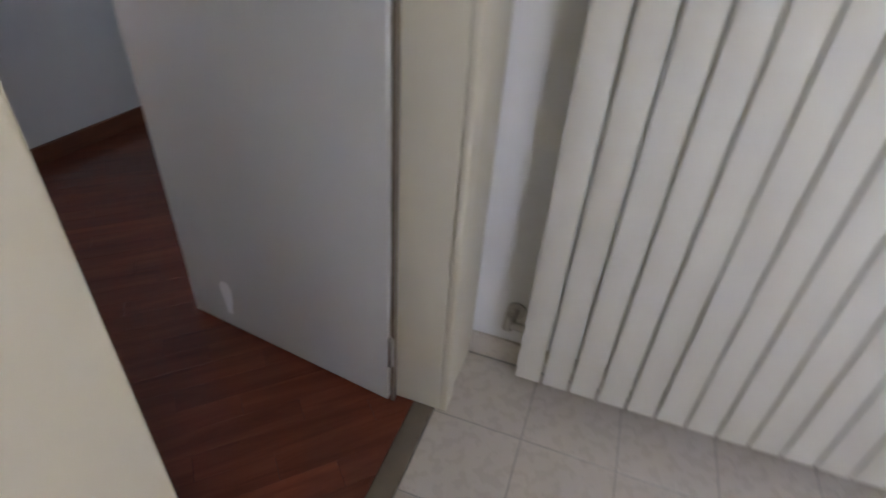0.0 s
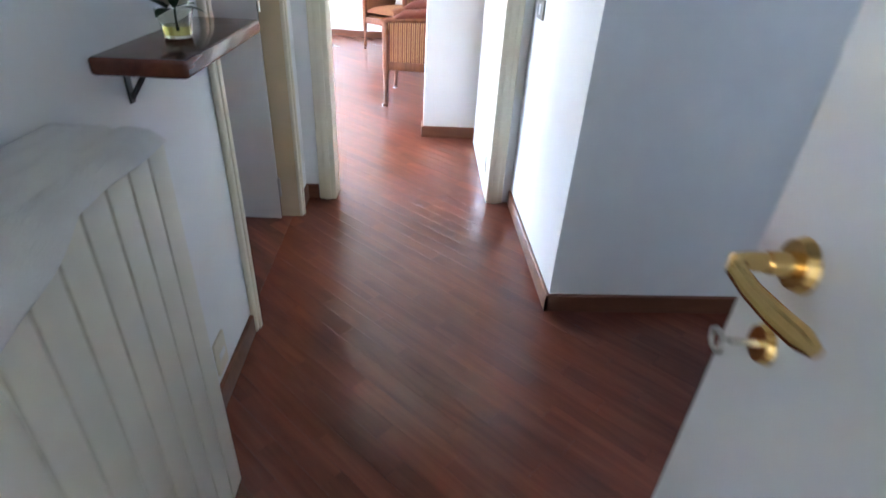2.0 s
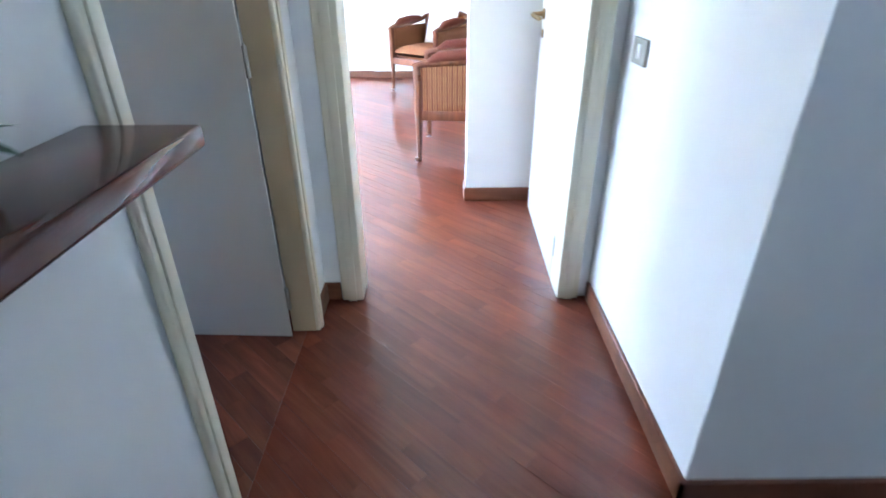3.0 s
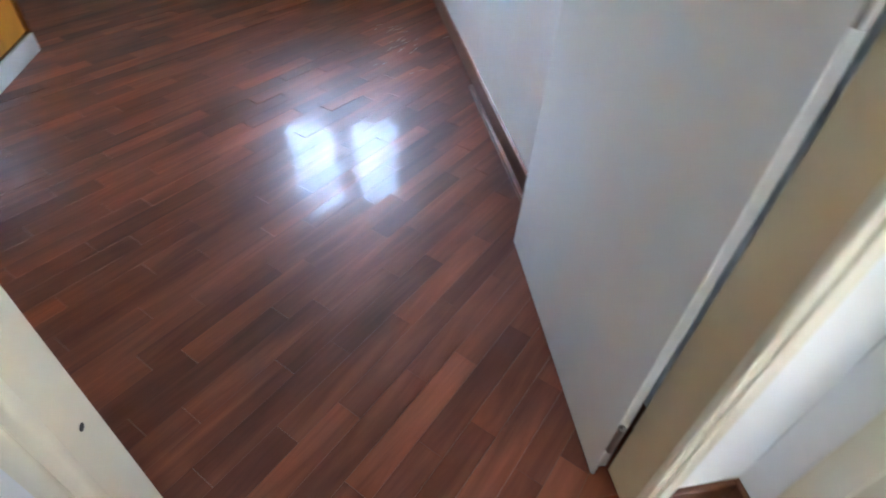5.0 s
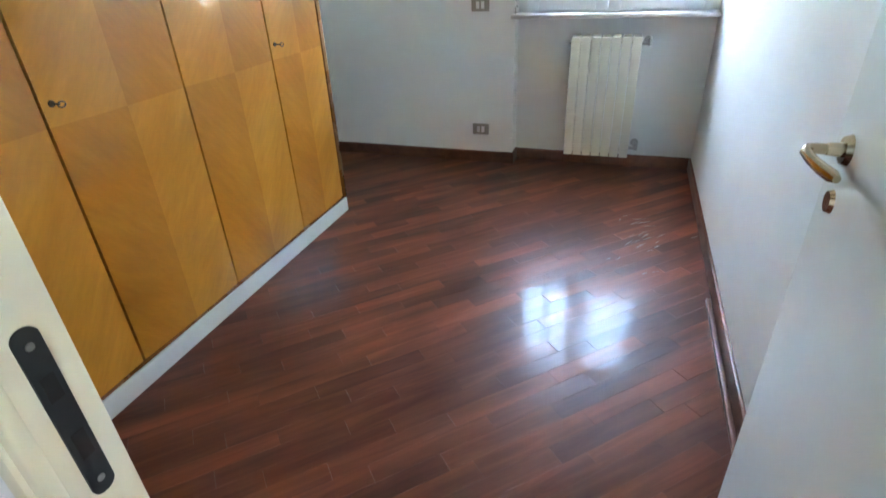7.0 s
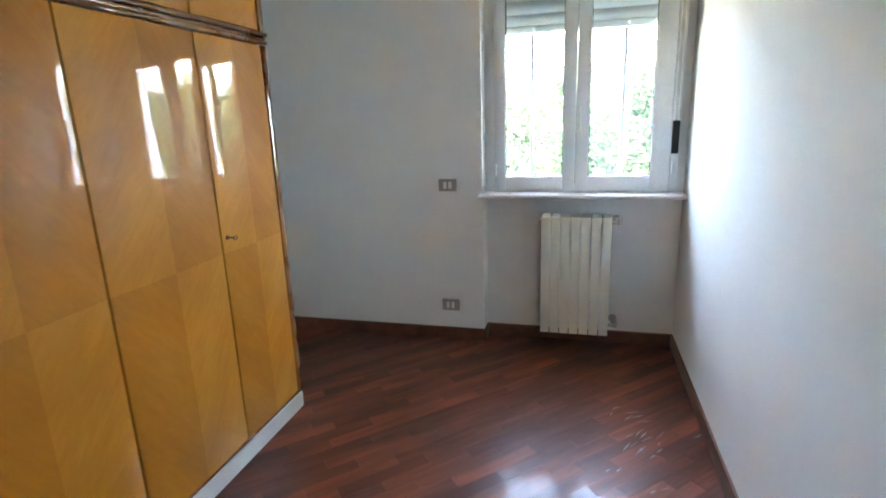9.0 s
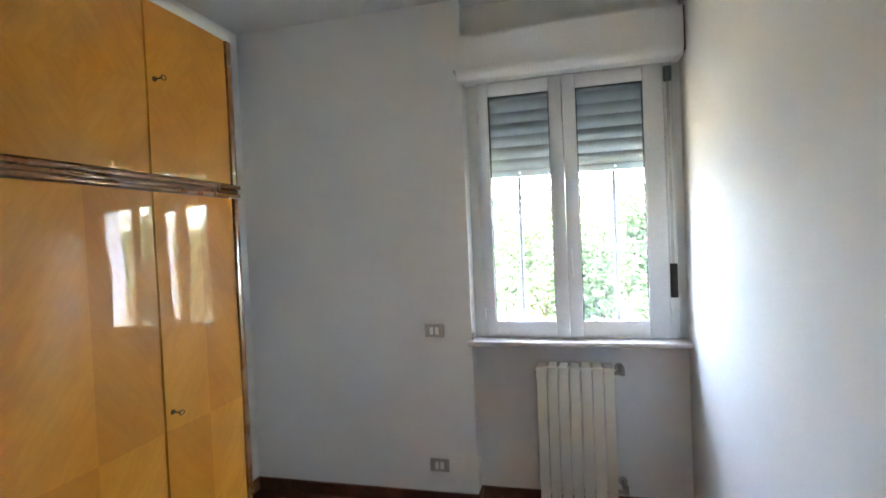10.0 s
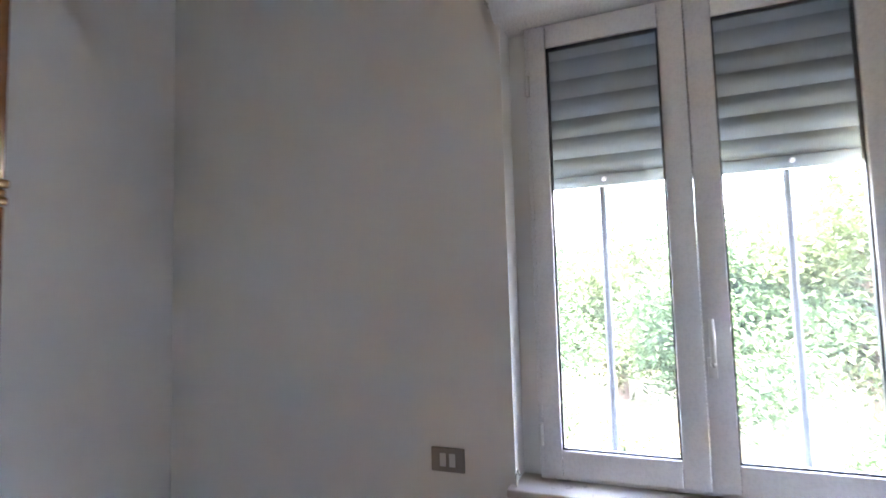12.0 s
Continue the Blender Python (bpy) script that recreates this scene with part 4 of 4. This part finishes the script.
plate("switch_plate", pose(WX, -0.577, 1.07, 0, 0, -90), 2, "grey brown plate with two white modules on the bedroom wall", "switch")
plate("socket_plate", pose(WX, -0.58, 0.245, 0, 0, -90), 2, "grey brown socket plate low on the bedroom wall", "socket")
plate("light_switch", pose(0.0, 0.816, 1.028, 0, 0, 90), 1, "grey plate with one white switch in the corridor", "switch")
plate("socket_plate", pose(HX, -0.457, 0.17, 0, 90, -90), 1, "pale socket plate low on the hall wall", "socket", M_trim)

# ---- living room chairs ----


def uv_grid(bm, rows, scale):
    uv = bm.loops.layers.uv.verify()
    for p, q in zip(rows, rows[1:]):
        for i in range(len(p) - 1):
            f = bm.faces.new((p[i][0], p[i + 1][0], q[i + 1][0], q[i][0]))
            for lp, src in zip(f.loops, (p[i], p[i + 1], q[i + 1], q[i])):
                lp[uv].uv = (src[1] * scale, src[2] * scale)


def pad(u0, u1, v0, v1, swell, thick, place, n=10):
    """A padded panel; place(u, v, w) gives the point, w outwards. Stripes run along v."""
    bm = bmesh.new()
    for sgn in (1, -1):
        rows = []
        for j in range(n + 1):
            row = []
            for i in range(n + 1):
                u, v = i / n * 2 - 1, j / n * 2 - 1
                w = sgn * (thick / 2 + swell * (1 - u ** 4) * (1 - v ** 4)) * (1 if max(abs(u), abs(v)) < 0.999 else 0.3)
                uu, vv = u0 + (u1 - u0) * i / n, v0 + (v1 - v0) * j / n
                row.append((bm.verts.new(place(uu, vv, w)), uu, vv))
            rows.append(row)
        uv_grid(bm, rows if sgn > 0 else rows[::-1], 1.0)
    bmesh.ops.remove_doubles(bm, verts=bm.verts, dist=0.0)
    return bm


def armchair(m, label):
    """Tub armchair: tapered legs, wooden rails and arm posts, striped seat, sides and back. Front looks along local -y."""
    ch = empty("armchair", m, label, "armchair", "striped armchairs")
    W, D = 0.31, 0.31
    for sx in (-1, 1):
        for sy in (-1, 1):
            x, y = sx * W, sy * D
            bm = bmesh.new()
            top = 0.665 if sy < 0 else 0.76
            tube(bm, [(x * 1.02, y * 1.03, 0.0), (x * 1.02, y * 1.03, 0.018), (x, y, 0.03), (x, y, 0.2), (x, y, 0.36), (x, y, 0.5), (x, y * 1.02, top)],
                 [0.026, 0.028, 0.017, 0.021, 0.03, 0.03, 0.027], 8)
            part("leg", bm, M_chairwood, ch)
    for name, a, b in (("front_rail", (-W, -D), (W, -D)), ("back_rail", (-W, D), (W, D)), ("side_rail", (-W, -D), (-W, D)), ("side_rail", (W, -D), (W, D))):
        x0, x1 = min(a[0], b[0]) - 0.014, max(a[0], b[0]) + 0.014
        y0, y1 = min(a[1], b[1]) - 0.014, max(a[1], b[1]) + 0.014
        part(name, B(x0, x1, y0, y1, 0.30, 0.37, 0.006), M_chairwood, ch)
    part("seat", pad(-W, W, -D, D, 0.045, 0.09, lambda u, v, w: Vector((u, v, 0.41 + w))), M_stripe, ch, "striped red and gold seat cushion", smooth=60)
    for sx in (-1, 1):
        part("side_panel", pad(-D + 0.02, D - 0.02, 0.36, 0.68, 0.012, 0.03, lambda u, v, w: Vector((sx * (W + w), u, v))), M_stripe, ch, "striped side panel", smooth=60)
        bm = bmesh.new()
        tube(bm, [(sx * W, -D - 0.03, 0.665), (sx * W, -D + 0.04, 0.685), (sx * W, 0, 0.7), (sx * W, D * 0.7, 0.73), (sx * W, D, 0.765)], [0.02, 0.026, 0.024, 0.022, 0.022], 8)
        part("arm", bm, M_chairwood, ch)
        bm = bmesh.new()
        tube(bm, [(sx * W, -D + 0.07, 0.69), (sx * W, -D + 0.15, 0.73), (sx * W, 0.02, 0.745), (sx * W, D * 0.6, 0.75)], [0.02, 0.036, 0.038, 0.022], 10)
        part("arm_pad", bm, M_stripe, ch, "striped arm pad", smooth=60)
    part("backrest", pad(-W + 0.02, W - 0.02, 0.4, 0.78, 0.02, 0.05, lambda u, v, w: Vector((u, D - 0.01 + w + 0.03 * (v - 0.4), v))), M_stripe, ch, "striped backrest", smooth=60)
    bm = bmesh.new()
    tube(bm, [(-W, D + 0.01, 0.76), (-W * 0.5, D + 0.015, 0.8), (0, D + 0.015, 0.815), (W * 0.5, D + 0.015, 0.8), (W, D + 0.01, 0.76)], 0.024, 8)
    part("top_rail", bm, M_chairwood, ch)
    return ch


CHAIR1 = pose(-0.44, 3.09, 0, 0, 0, -96)
CHAIR2 = pose(-0.72, 5.35, 0, 0, 0, -38)
armchair(CHAIR1, "striped red and gold armchair with a carved wooden frame")
armchair(CHAIR2, "striped red and gold armchair with a white pillow on its seat")
bm = pad(-0.2, 0.2, 0.0, 0.38, 0.07, 0.01, lambda u, v, w: Vector((u, 0.13 + w + 0.35 * v, 0.49 + v)), 12)
pl = solid("pillow", bm, M_pillow, "plump white pillow leaning in the armchair", "pillow", smooth=70)
pl.matrix_world = CHAIR2

# ---- living room and bathroom windows ----


def plain_window(name, axis, c, p, q, z0, z1):
    w = empty(name, None, "white framed double window", "window", kind="structure")
    mid = (p + q) / 2
    for a, b in ((p, mid - 0.002), (mid + 0.002, q)):
        bm = bmesh.new()
        for a0, a1, b0, b1 in ((a, a + 0.07, z0, z1), (b - 0.07, b, z0, z1), (a + 0.07, b - 0.07, z0, z0 + 0.07), (a + 0.07, b - 0.07, z1 - 0.07, z1)):
            box(bm, c - 0.03, c + 0.03, a0, a1, b0, b1, 0.004) if axis == "x" else box(bm, a0, a1, c - 0.03, c + 0.03, b0, b1, 0.004)
        part("sash", bm, M_pvc, w)
        bm = B(c - 0.003, c + 0.003, a + 0.065, b - 0.065, z0 + 0.065, z1 - 0.065) if axis == "x" else B(a + 0.065, b - 0.065, c - 0.003, c + 0.003, z0 + 0.065, z1 - 0.065)
        part("pane", bm, M_glass, w, smooth=0).visible_shadow = False
    return w


plain_window("window_2", "y", 6.32, -4.1, -2.3, 0.2, 2.5)
plain_window("window_3", "x", -4.85, 1.8, 4.4, 0.2, 2.5)
plain_window("window_4", "x", -2.075, -3.8, -3.1, 1.1, 2.1)
# made-up hall window round the fill light, out of view
plain_window("added_window_hall", "y", -2.015, 0.8, 1.2, 1.9, 2.25)

# ---- outside ----


def ground_height(x, y):
    d = max(0.0, -x - 9.0)
    return -2.6 + 0.9 * (1 - math.exp(-d / 14.0)) + 0.15 * noise.noise(Vector((x * 0.2, y * 0.2, 0)))


bm = bmesh.new()
xs = [60, 20, 8, 3, 0, -3, -5, -7, -9, -11, -13, -15, -17, -19, -22, -26, -32, -45, -80, -200, -900, -3000]
ys = [-3000, -600, -150, -60, -35, -25, -18, -13, -9, -6, -3, 0, 3, 6, 9, 13, 18, 25, 35, 60, 150, 600, 3000]
rows = [[bm.verts.new((x, y, ground_height(x, y))) for y in ys] for x in xs]
rows = [[bm.verts.new((3000, y, -2.6)) for y in ys]] + rows
for p, q in zip(rows, rows[1:]):
    for i in range(len(ys) - 1):
        bm.faces.new((p[i], p[i + 1], q[i + 1], q[i]))
mat, nt, bsdf = nodes_of("dry_ground")
v = coords(nt)
n1 = node(nt, "ShaderNodeTexNoise", Scale=0.35, Detail=8.0, Roughness=0.65)
nt.links.new(v, n1.inputs["Vector"])
r = ramp(nt, n1.outputs[0], [(0.35, (0.06, 0.075, 0.03)), (0.52, (0.16, 0.145, 0.09)), (0.7, (0.3, 0.27, 0.2))])
nt.links.new(r.outputs[0], bsdf.inputs["Base Color"])
bsdf.inputs["Roughness"].default_value = 0.95
bump(nt, bsdf, n1.outputs[0], 0.5, 0.2)
solid("ground", bm, mat, "dry pale earth and grass outside the window", "ground", kind="structure", smooth=60)


def foliage(name, lo, hi):
    mat, nt, bsdf = nodes_of(name)
    g = nt.nodes.new("ShaderNodeNewGeometry")
    r = ramp(nt, g.outputs["Random Per Island"], [(0.0, lo), (1.0, hi)])
    nt.links.new(r.outputs[0], bsdf.inputs["Base Color"])
    bsdf.inputs["Roughness"].default_value = 0.7
    bsdf.inputs["Specular IOR Level"].default_value = 0.08
    tr = nt.nodes.new("ShaderNodeBsdfTranslucent")
    nt.links.new(r.outputs[0], tr.inputs[0])
    mx = nt.nodes.new("ShaderNodeMixShader")
    mx.inputs[0].default_value = 0.2
    out = nt.nodes["Material Output"]
    nt.links.new(bsdf.outputs[0], mx.inputs[1])
    nt.links.new(tr.outputs[0], mx.inputs[2])
    nt.links.new(mx.outputs[0], out.inputs[0])
    return mat


M_fol = [foliage("leaves_green", (0.018, 0.04, 0.02), (0.036, 0.062, 0.03)), foliage("leaves_olive", (0.026, 0.042, 0.018), (0.048, 0.066, 0.03))]
M_bark = paint("bark", (0.12, 0.09, 0.07), 0.9, 0.3, 20.0, 0.6, 0.2, patch=5.0)


def tree(name, x, y, height, spread, seed, count, mat, label, bare=0.25):
    rng = random.Random(seed)
    z = ground_height(x, y)
    t = empty(name, pose(x, y, z - 0.05), label, "tree", "trees outside")
    bm = bmesh.new()
    trunk = [Vector((0, 0, 0))]
    for k in range(1, 6):
        trunk.append(Vector((rng.uniform(-0.12, 0.12) * k * 0.4, rng.uniform(-0.12, 0.12) * k * 0.4, height * 0.8 * k / 5)))
    tube(bm, trunk, [0.16 * height / 5 * (1 - 0.15 * k) for k in range(6)], 8)
    tips = []
    for k in range(11):
        a = 2 * math.pi * k / 11 + rng.uniform(-0.3, 0.3)
        h0 = height * (bare + (0.75 - bare) * (k % 6) / 6)
        base = trunk[0].lerp(trunk[-1], h0 / (height * 0.8))
        ln = spread * rng.uniform(0.6, 1.0) * (1.1 - 0.5 * h0 / height)
        mid = base + Vector((math.cos(a) * ln * 0.5, math.sin(a) * ln * 0.5, ln * 0.25))
        tip = base + Vector((math.cos(a) * ln, math.sin(a) * ln, ln * rng.uniform(0.25, 0.6)))
        tube(bm, [base, mid, tip], [0.05 * height / 5, 0.035 * height / 5, 0.012], 6)
        tips += [mid, tip]
    tips.append(Vector((0, 0, height * 0.92)))
    part("trunk", bm, M_bark, t)
    verts, faces = [], []
    for _ in range(count):
        c = rng.choice(tips)
        d = Vector((rng.gauss(0, 1), rng.gauss(0, 1), rng.gauss(0, 0.8)))
        p = c + d * spread * 0.2
        s = rng.uniform(0.06, 0.13) * (height / 5) ** 0.5
        q = Euler((rng.uniform(-0.9, 0.9), rng.uniform(-0.9, 0.9), rng.uniform(0, 6.28))).to_matrix()
        i = len(verts)
        for dx, dy, dz in ((-1, 0, 0), (0, -0.45, 0.1), (1, 0, -0.1), (0, 0.45, 0.1)):
            verts.append(p + q @ Vector((dx * s, dy * s, dz * s)))
        faces.append((i, i + 1, i + 2, i + 3))
    me = bpy.data.meshes.new("crown")
    me.from_pydata([tuple(v) for v in verts], [], faces)
    me.materials.append(mat)
    cr = new("crown", me)
    cr.parent = t
    return t


TREES = [(-17, 1.5, 4.2, 1.9), (-18.5, 5.0, 6.6, 2.5), (-17.5, -3.5, 3.9, 1.8), (-21, -1.0, 4.8, 2.2), (-22, 8.5, 5.2, 2.5), (-19, 10.5, 4.6, 2.2), (-20, -7.0, 4.4, 2.1),
         (-24, 3.0, 5.2, 2.5), (-26, -5, 5.2, 2.6), (-25, 13.5, 5.6, 2.8), (-23, -11, 5.0, 2.4), (-13.5, 6.8, 2.0, 1.1), (-13, 3.4, 1.5, 0.9), (-12.5, -0.6, 1.4, 0.9), (-14, -2.6, 1.7, 1.0),
         (-28, 8, 5.6, 2.8), (-29, 0, 5.6, 2.8), (-30, -9, 5.6, 2.8)]
for k, (x, y, h, s) in enumerate(TREES):
    big = h > 3
    tree("tree" if big else "bush", x, y, h * 1.2, s * 1.15, k, 13000 if big else 6000, M_fol[k % 2], "bushy green garden tree in bright daylight" if big else "low pale green bush on the bank", 0.12 if not big else 0.15)


def woods():
    """Far wooded slope: many leaf clumps on a rising bank."""
    rng = random.Random(5)
    verts, faces = [], []
    for _ in range(15000):
        x = rng.uniform(-75, -38)
        y = rng.uniform(-70, 70)
        top = 7.0 + 2.0 * noise.noise(Vector((x * 0.06, y * 0.06, 3))) + 1.5 * noise.noise(Vector((x * 0.25, y * 0.25, 1)))
        z = ground_height(x, y) + rng.uniform(0, top)
        s = rng.uniform(0.3, 0.7)
        q = Euler((rng.uniform(-1, 1), rng.uniform(-1, 1), rng.uniform(0, 6.28))).to_matrix()
        i = len(verts)
        for dx, dy, dz in ((-1, 0, 0), (0, -0.6, 0.2), (1, 0, -0.1), (0, 0.6, 0.2)):
            verts.append(Vector((x, y, z)) + q @ Vector((dx * s, dy * s, dz * s)))
        faces.append((i, i + 1, i + 2, i + 3))
    me = bpy.data.meshes.new("far_woods")
    me.from_pydata([tuple(v) for v in verts], [], faces)
    me.materials.append(M_fol[0])
    return tagged(new("far_woods", me), "hazy far wooded slope", "woods", kind="stuff")


woods()

# ---- pale scuffs on the bedroom parquet ----
rng = random.Random(11)
sv, sf = [], []
for k in range(26):
    cx, cy = -3.62 + rng.gauss(0, 0.16), 0.5 + rng.gauss(0, 0.13)
    ln, wd, an = rng.uniform(0.008, 0.05), rng.uniform(0.0008, 0.0022), radians(135) + rng.gauss(0, 0.3)
    ux, uy = math.cos(an), math.sin(an)
    i = len(sv)
    for a, b in ((-1, -0.4), (0.2, -1), (1, 0.2), (-0.3, 1)):
        sv.append((cx + a * ln * ux - b * wd * uy, cy + a * ln * uy + b * wd * ux, 0.0009))
    sf.append((i, i + 1, i + 2, i + 3))
me = bpy.data.meshes.new("floor_scuffs")
me.from_pydata(sv, [], sf)
me.materials.append(paint("scuff_dust", (0.5, 0.47, 0.44), 0.7))
tagged(new("floor_scuffs", me), "pale scratches and plaster specks on dark parquet", "scuffs", kind="stuff")

# ---- floors ----
slab = solid("subfloor", B(-5.0, 2.31, -2.14, 6.45, -0.25, -0.012), M_base, "dark bed under the parquet", "floor", kind="structure", smooth=0)
bath_bed = solid("floor_bathroom", B(-2.1, 0.23, -4.4, -2.03, -0.25, -0.002), M_grout, "pale square ceramic tiles with grey joints", "floor", kind="structure", smooth=0)
TS = 0.23
bm = bmesh.new()
box(bm, -TS / 2 + 0.0015, TS / 2 - 0.0015, -TS / 2 + 0.0015, TS / 2 - 0.0015, -0.008, 0.0)
top = [e for e in bm.edges if all(v.co.z > -0.001 for v in e.verts)]
bmesh.ops.bevel(bm, geom=top, offset=0.0015, segments=1, affect="EDGES")
tile_mesh = mesh_of("tile", bm, M_tile)
for i in range(8):
    for j in range(10):
        x, y = -0.05 - TS * (i + 0.5), -2.031 - TS * (j + 0.5)
        if -2.0 < x and y > -4.3:
            t = new("tile", tile_mesh)
            t.parent = bath_bed
            t.location = (x, y, random.uniform(-0.0003, 0.0003))
solid("threshold", B(-0.972, -0.275, -2.029, -1.975, -0.012, 0.003, 0.002), M_thresh, "narrow brown stone threshold", "threshold", kind="structure")

SW, SL = 0.07, 0.42
ROOT2 = math.sqrt(0.5)
ALONG, ACROSS = Vector((-ROOT2, ROOT2, 0)), Vector((ROOT2, ROOT2, 0))


def clip(poly, x0, x1, y0, y1):
    for ax, lim, sgn in ((0, x0, 1), (0, x1, -1), (1, y0, 1), (1, y1, -1)):
        out = []
        for k, p in enumerate(poly):
            q = poly[(k + 1) % len(poly)]
            dp, dq = sgn * (p[ax] - lim), sgn * (q[ax] - lim)
            if dp >= 0:
                out.append(p)
            if dp * dq < 0:
                out.append(p.lerp(q, dp / (dp - dq)))
        poly = out
        if len(poly) < 3:
            return []
    return poly


full = bmesh.new()
box(full, -SL / 2 + 0.0004, SL / 2 - 0.0004, -SW / 2 + 0.0004, SW / 2 - 0.0004, -0.01, 0.0)
strip_mesh = mesh_of("strip", full, M_strip)
strip_mesh_worn = strip_mesh.copy()
strip_mesh_worn.materials[0] = M_strip_worn


def parquet(name, rect, label, near, mesh, field, tilt):
    """Short strips laid on the diagonal. near(x, y): where strips are pieces of their own."""
    x0, x1, y0, y1 = rect
    rng = random.Random(name)
    floor = empty(name, None, label, "floor", kind="structure")
    verts, faces, made = [], [], 0
    reach = (x1 - x0 + y1 - y0)
    mid = Vector(((x0 + x1) / 2, (y0 + y1) / 2, 0))
    nrow, ncol = int(reach / SW), int(reach / SL) + 2
    for r in range(-nrow, nrow + 1):
        off = (r * 0.37 + rng.uniform(-0.12, 0.12)) % 1.0 * SL
        for c in range(-ncol, ncol + 1):
            p = mid + ACROSS * (r * SW) + ALONG * (c * SL + off)
            if not (x0 - 0.3 < p.x < x1 + 0.3 and y0 - 0.3 < p.y < y1 + 0.3):
                continue
            inside = x0 + 0.2 < p.x < x1 - 0.2 and y0 + 0.2 < p.y < y1 - 0.2
            m = Matrix.Translation((p.x, p.y, 0.0)) @ Euler((radians(rng.gauss(0, tilt)), radians(rng.gauss(0, tilt * 0.2)), radians(135))).to_matrix().to_4x4()
            if inside and made < 300 and near(p.x, p.y):
                s = new("strip", mesh)
                s.parent = floor
                s.matrix_world = m
                made += 1
                continue
            a, b = SL / 2 - 0.0004, SW / 2 - 0.0004
            poly = clip([(m @ Vector((u, w, 0))) for u, w in ((-a, -b), (a, -b), (a, b), (-a, b))], x0, x1, y0, y1)
            if poly:
                i, n = len(verts), len(poly)
                verts += [tuple(v) for v in poly] + [(v.x, v.y, -0.01) for v in poly]
                faces.append(tuple(range(i, i + n)))
                faces += [(i + k, i + n + k, i + n + (k + 1) % n, i + (k + 1) % n) for k in range(n)]
    me = bpy.data.meshes.new("strips")
    me.from_pydata(verts, [], faces)
    me.materials.append(field)
    f = new("strips", me)
    f.parent = floor
    f["kind"] = "stuff"
    return floor


parquet("floor_bedroom", (NX, BX + 0.05, BED_Y0, BED_Y1), "dark reddish varnished diagonal strip parquet in the bedroom", lambda x, y: x > -4.0 and y > -1.2, strip_mesh_worn, M_strips_worn, 0.45)
parquet("floor_hall", (BX + 0.051, 2.2, -1.974, 1.045), "dark reddish varnished diagonal strip parquet in the hall", lambda x, y: x < 0.9, strip_mesh, M_strips, 0.05)
parquet("floor_living", (-4.7, 2.2, 1.046, 6.17), "glossy reddish diagonal strip parquet in the living room", lambda x, y: -2.4 < x < 0.6 and y < 5.0, strip_mesh, M_strips, 0.05)
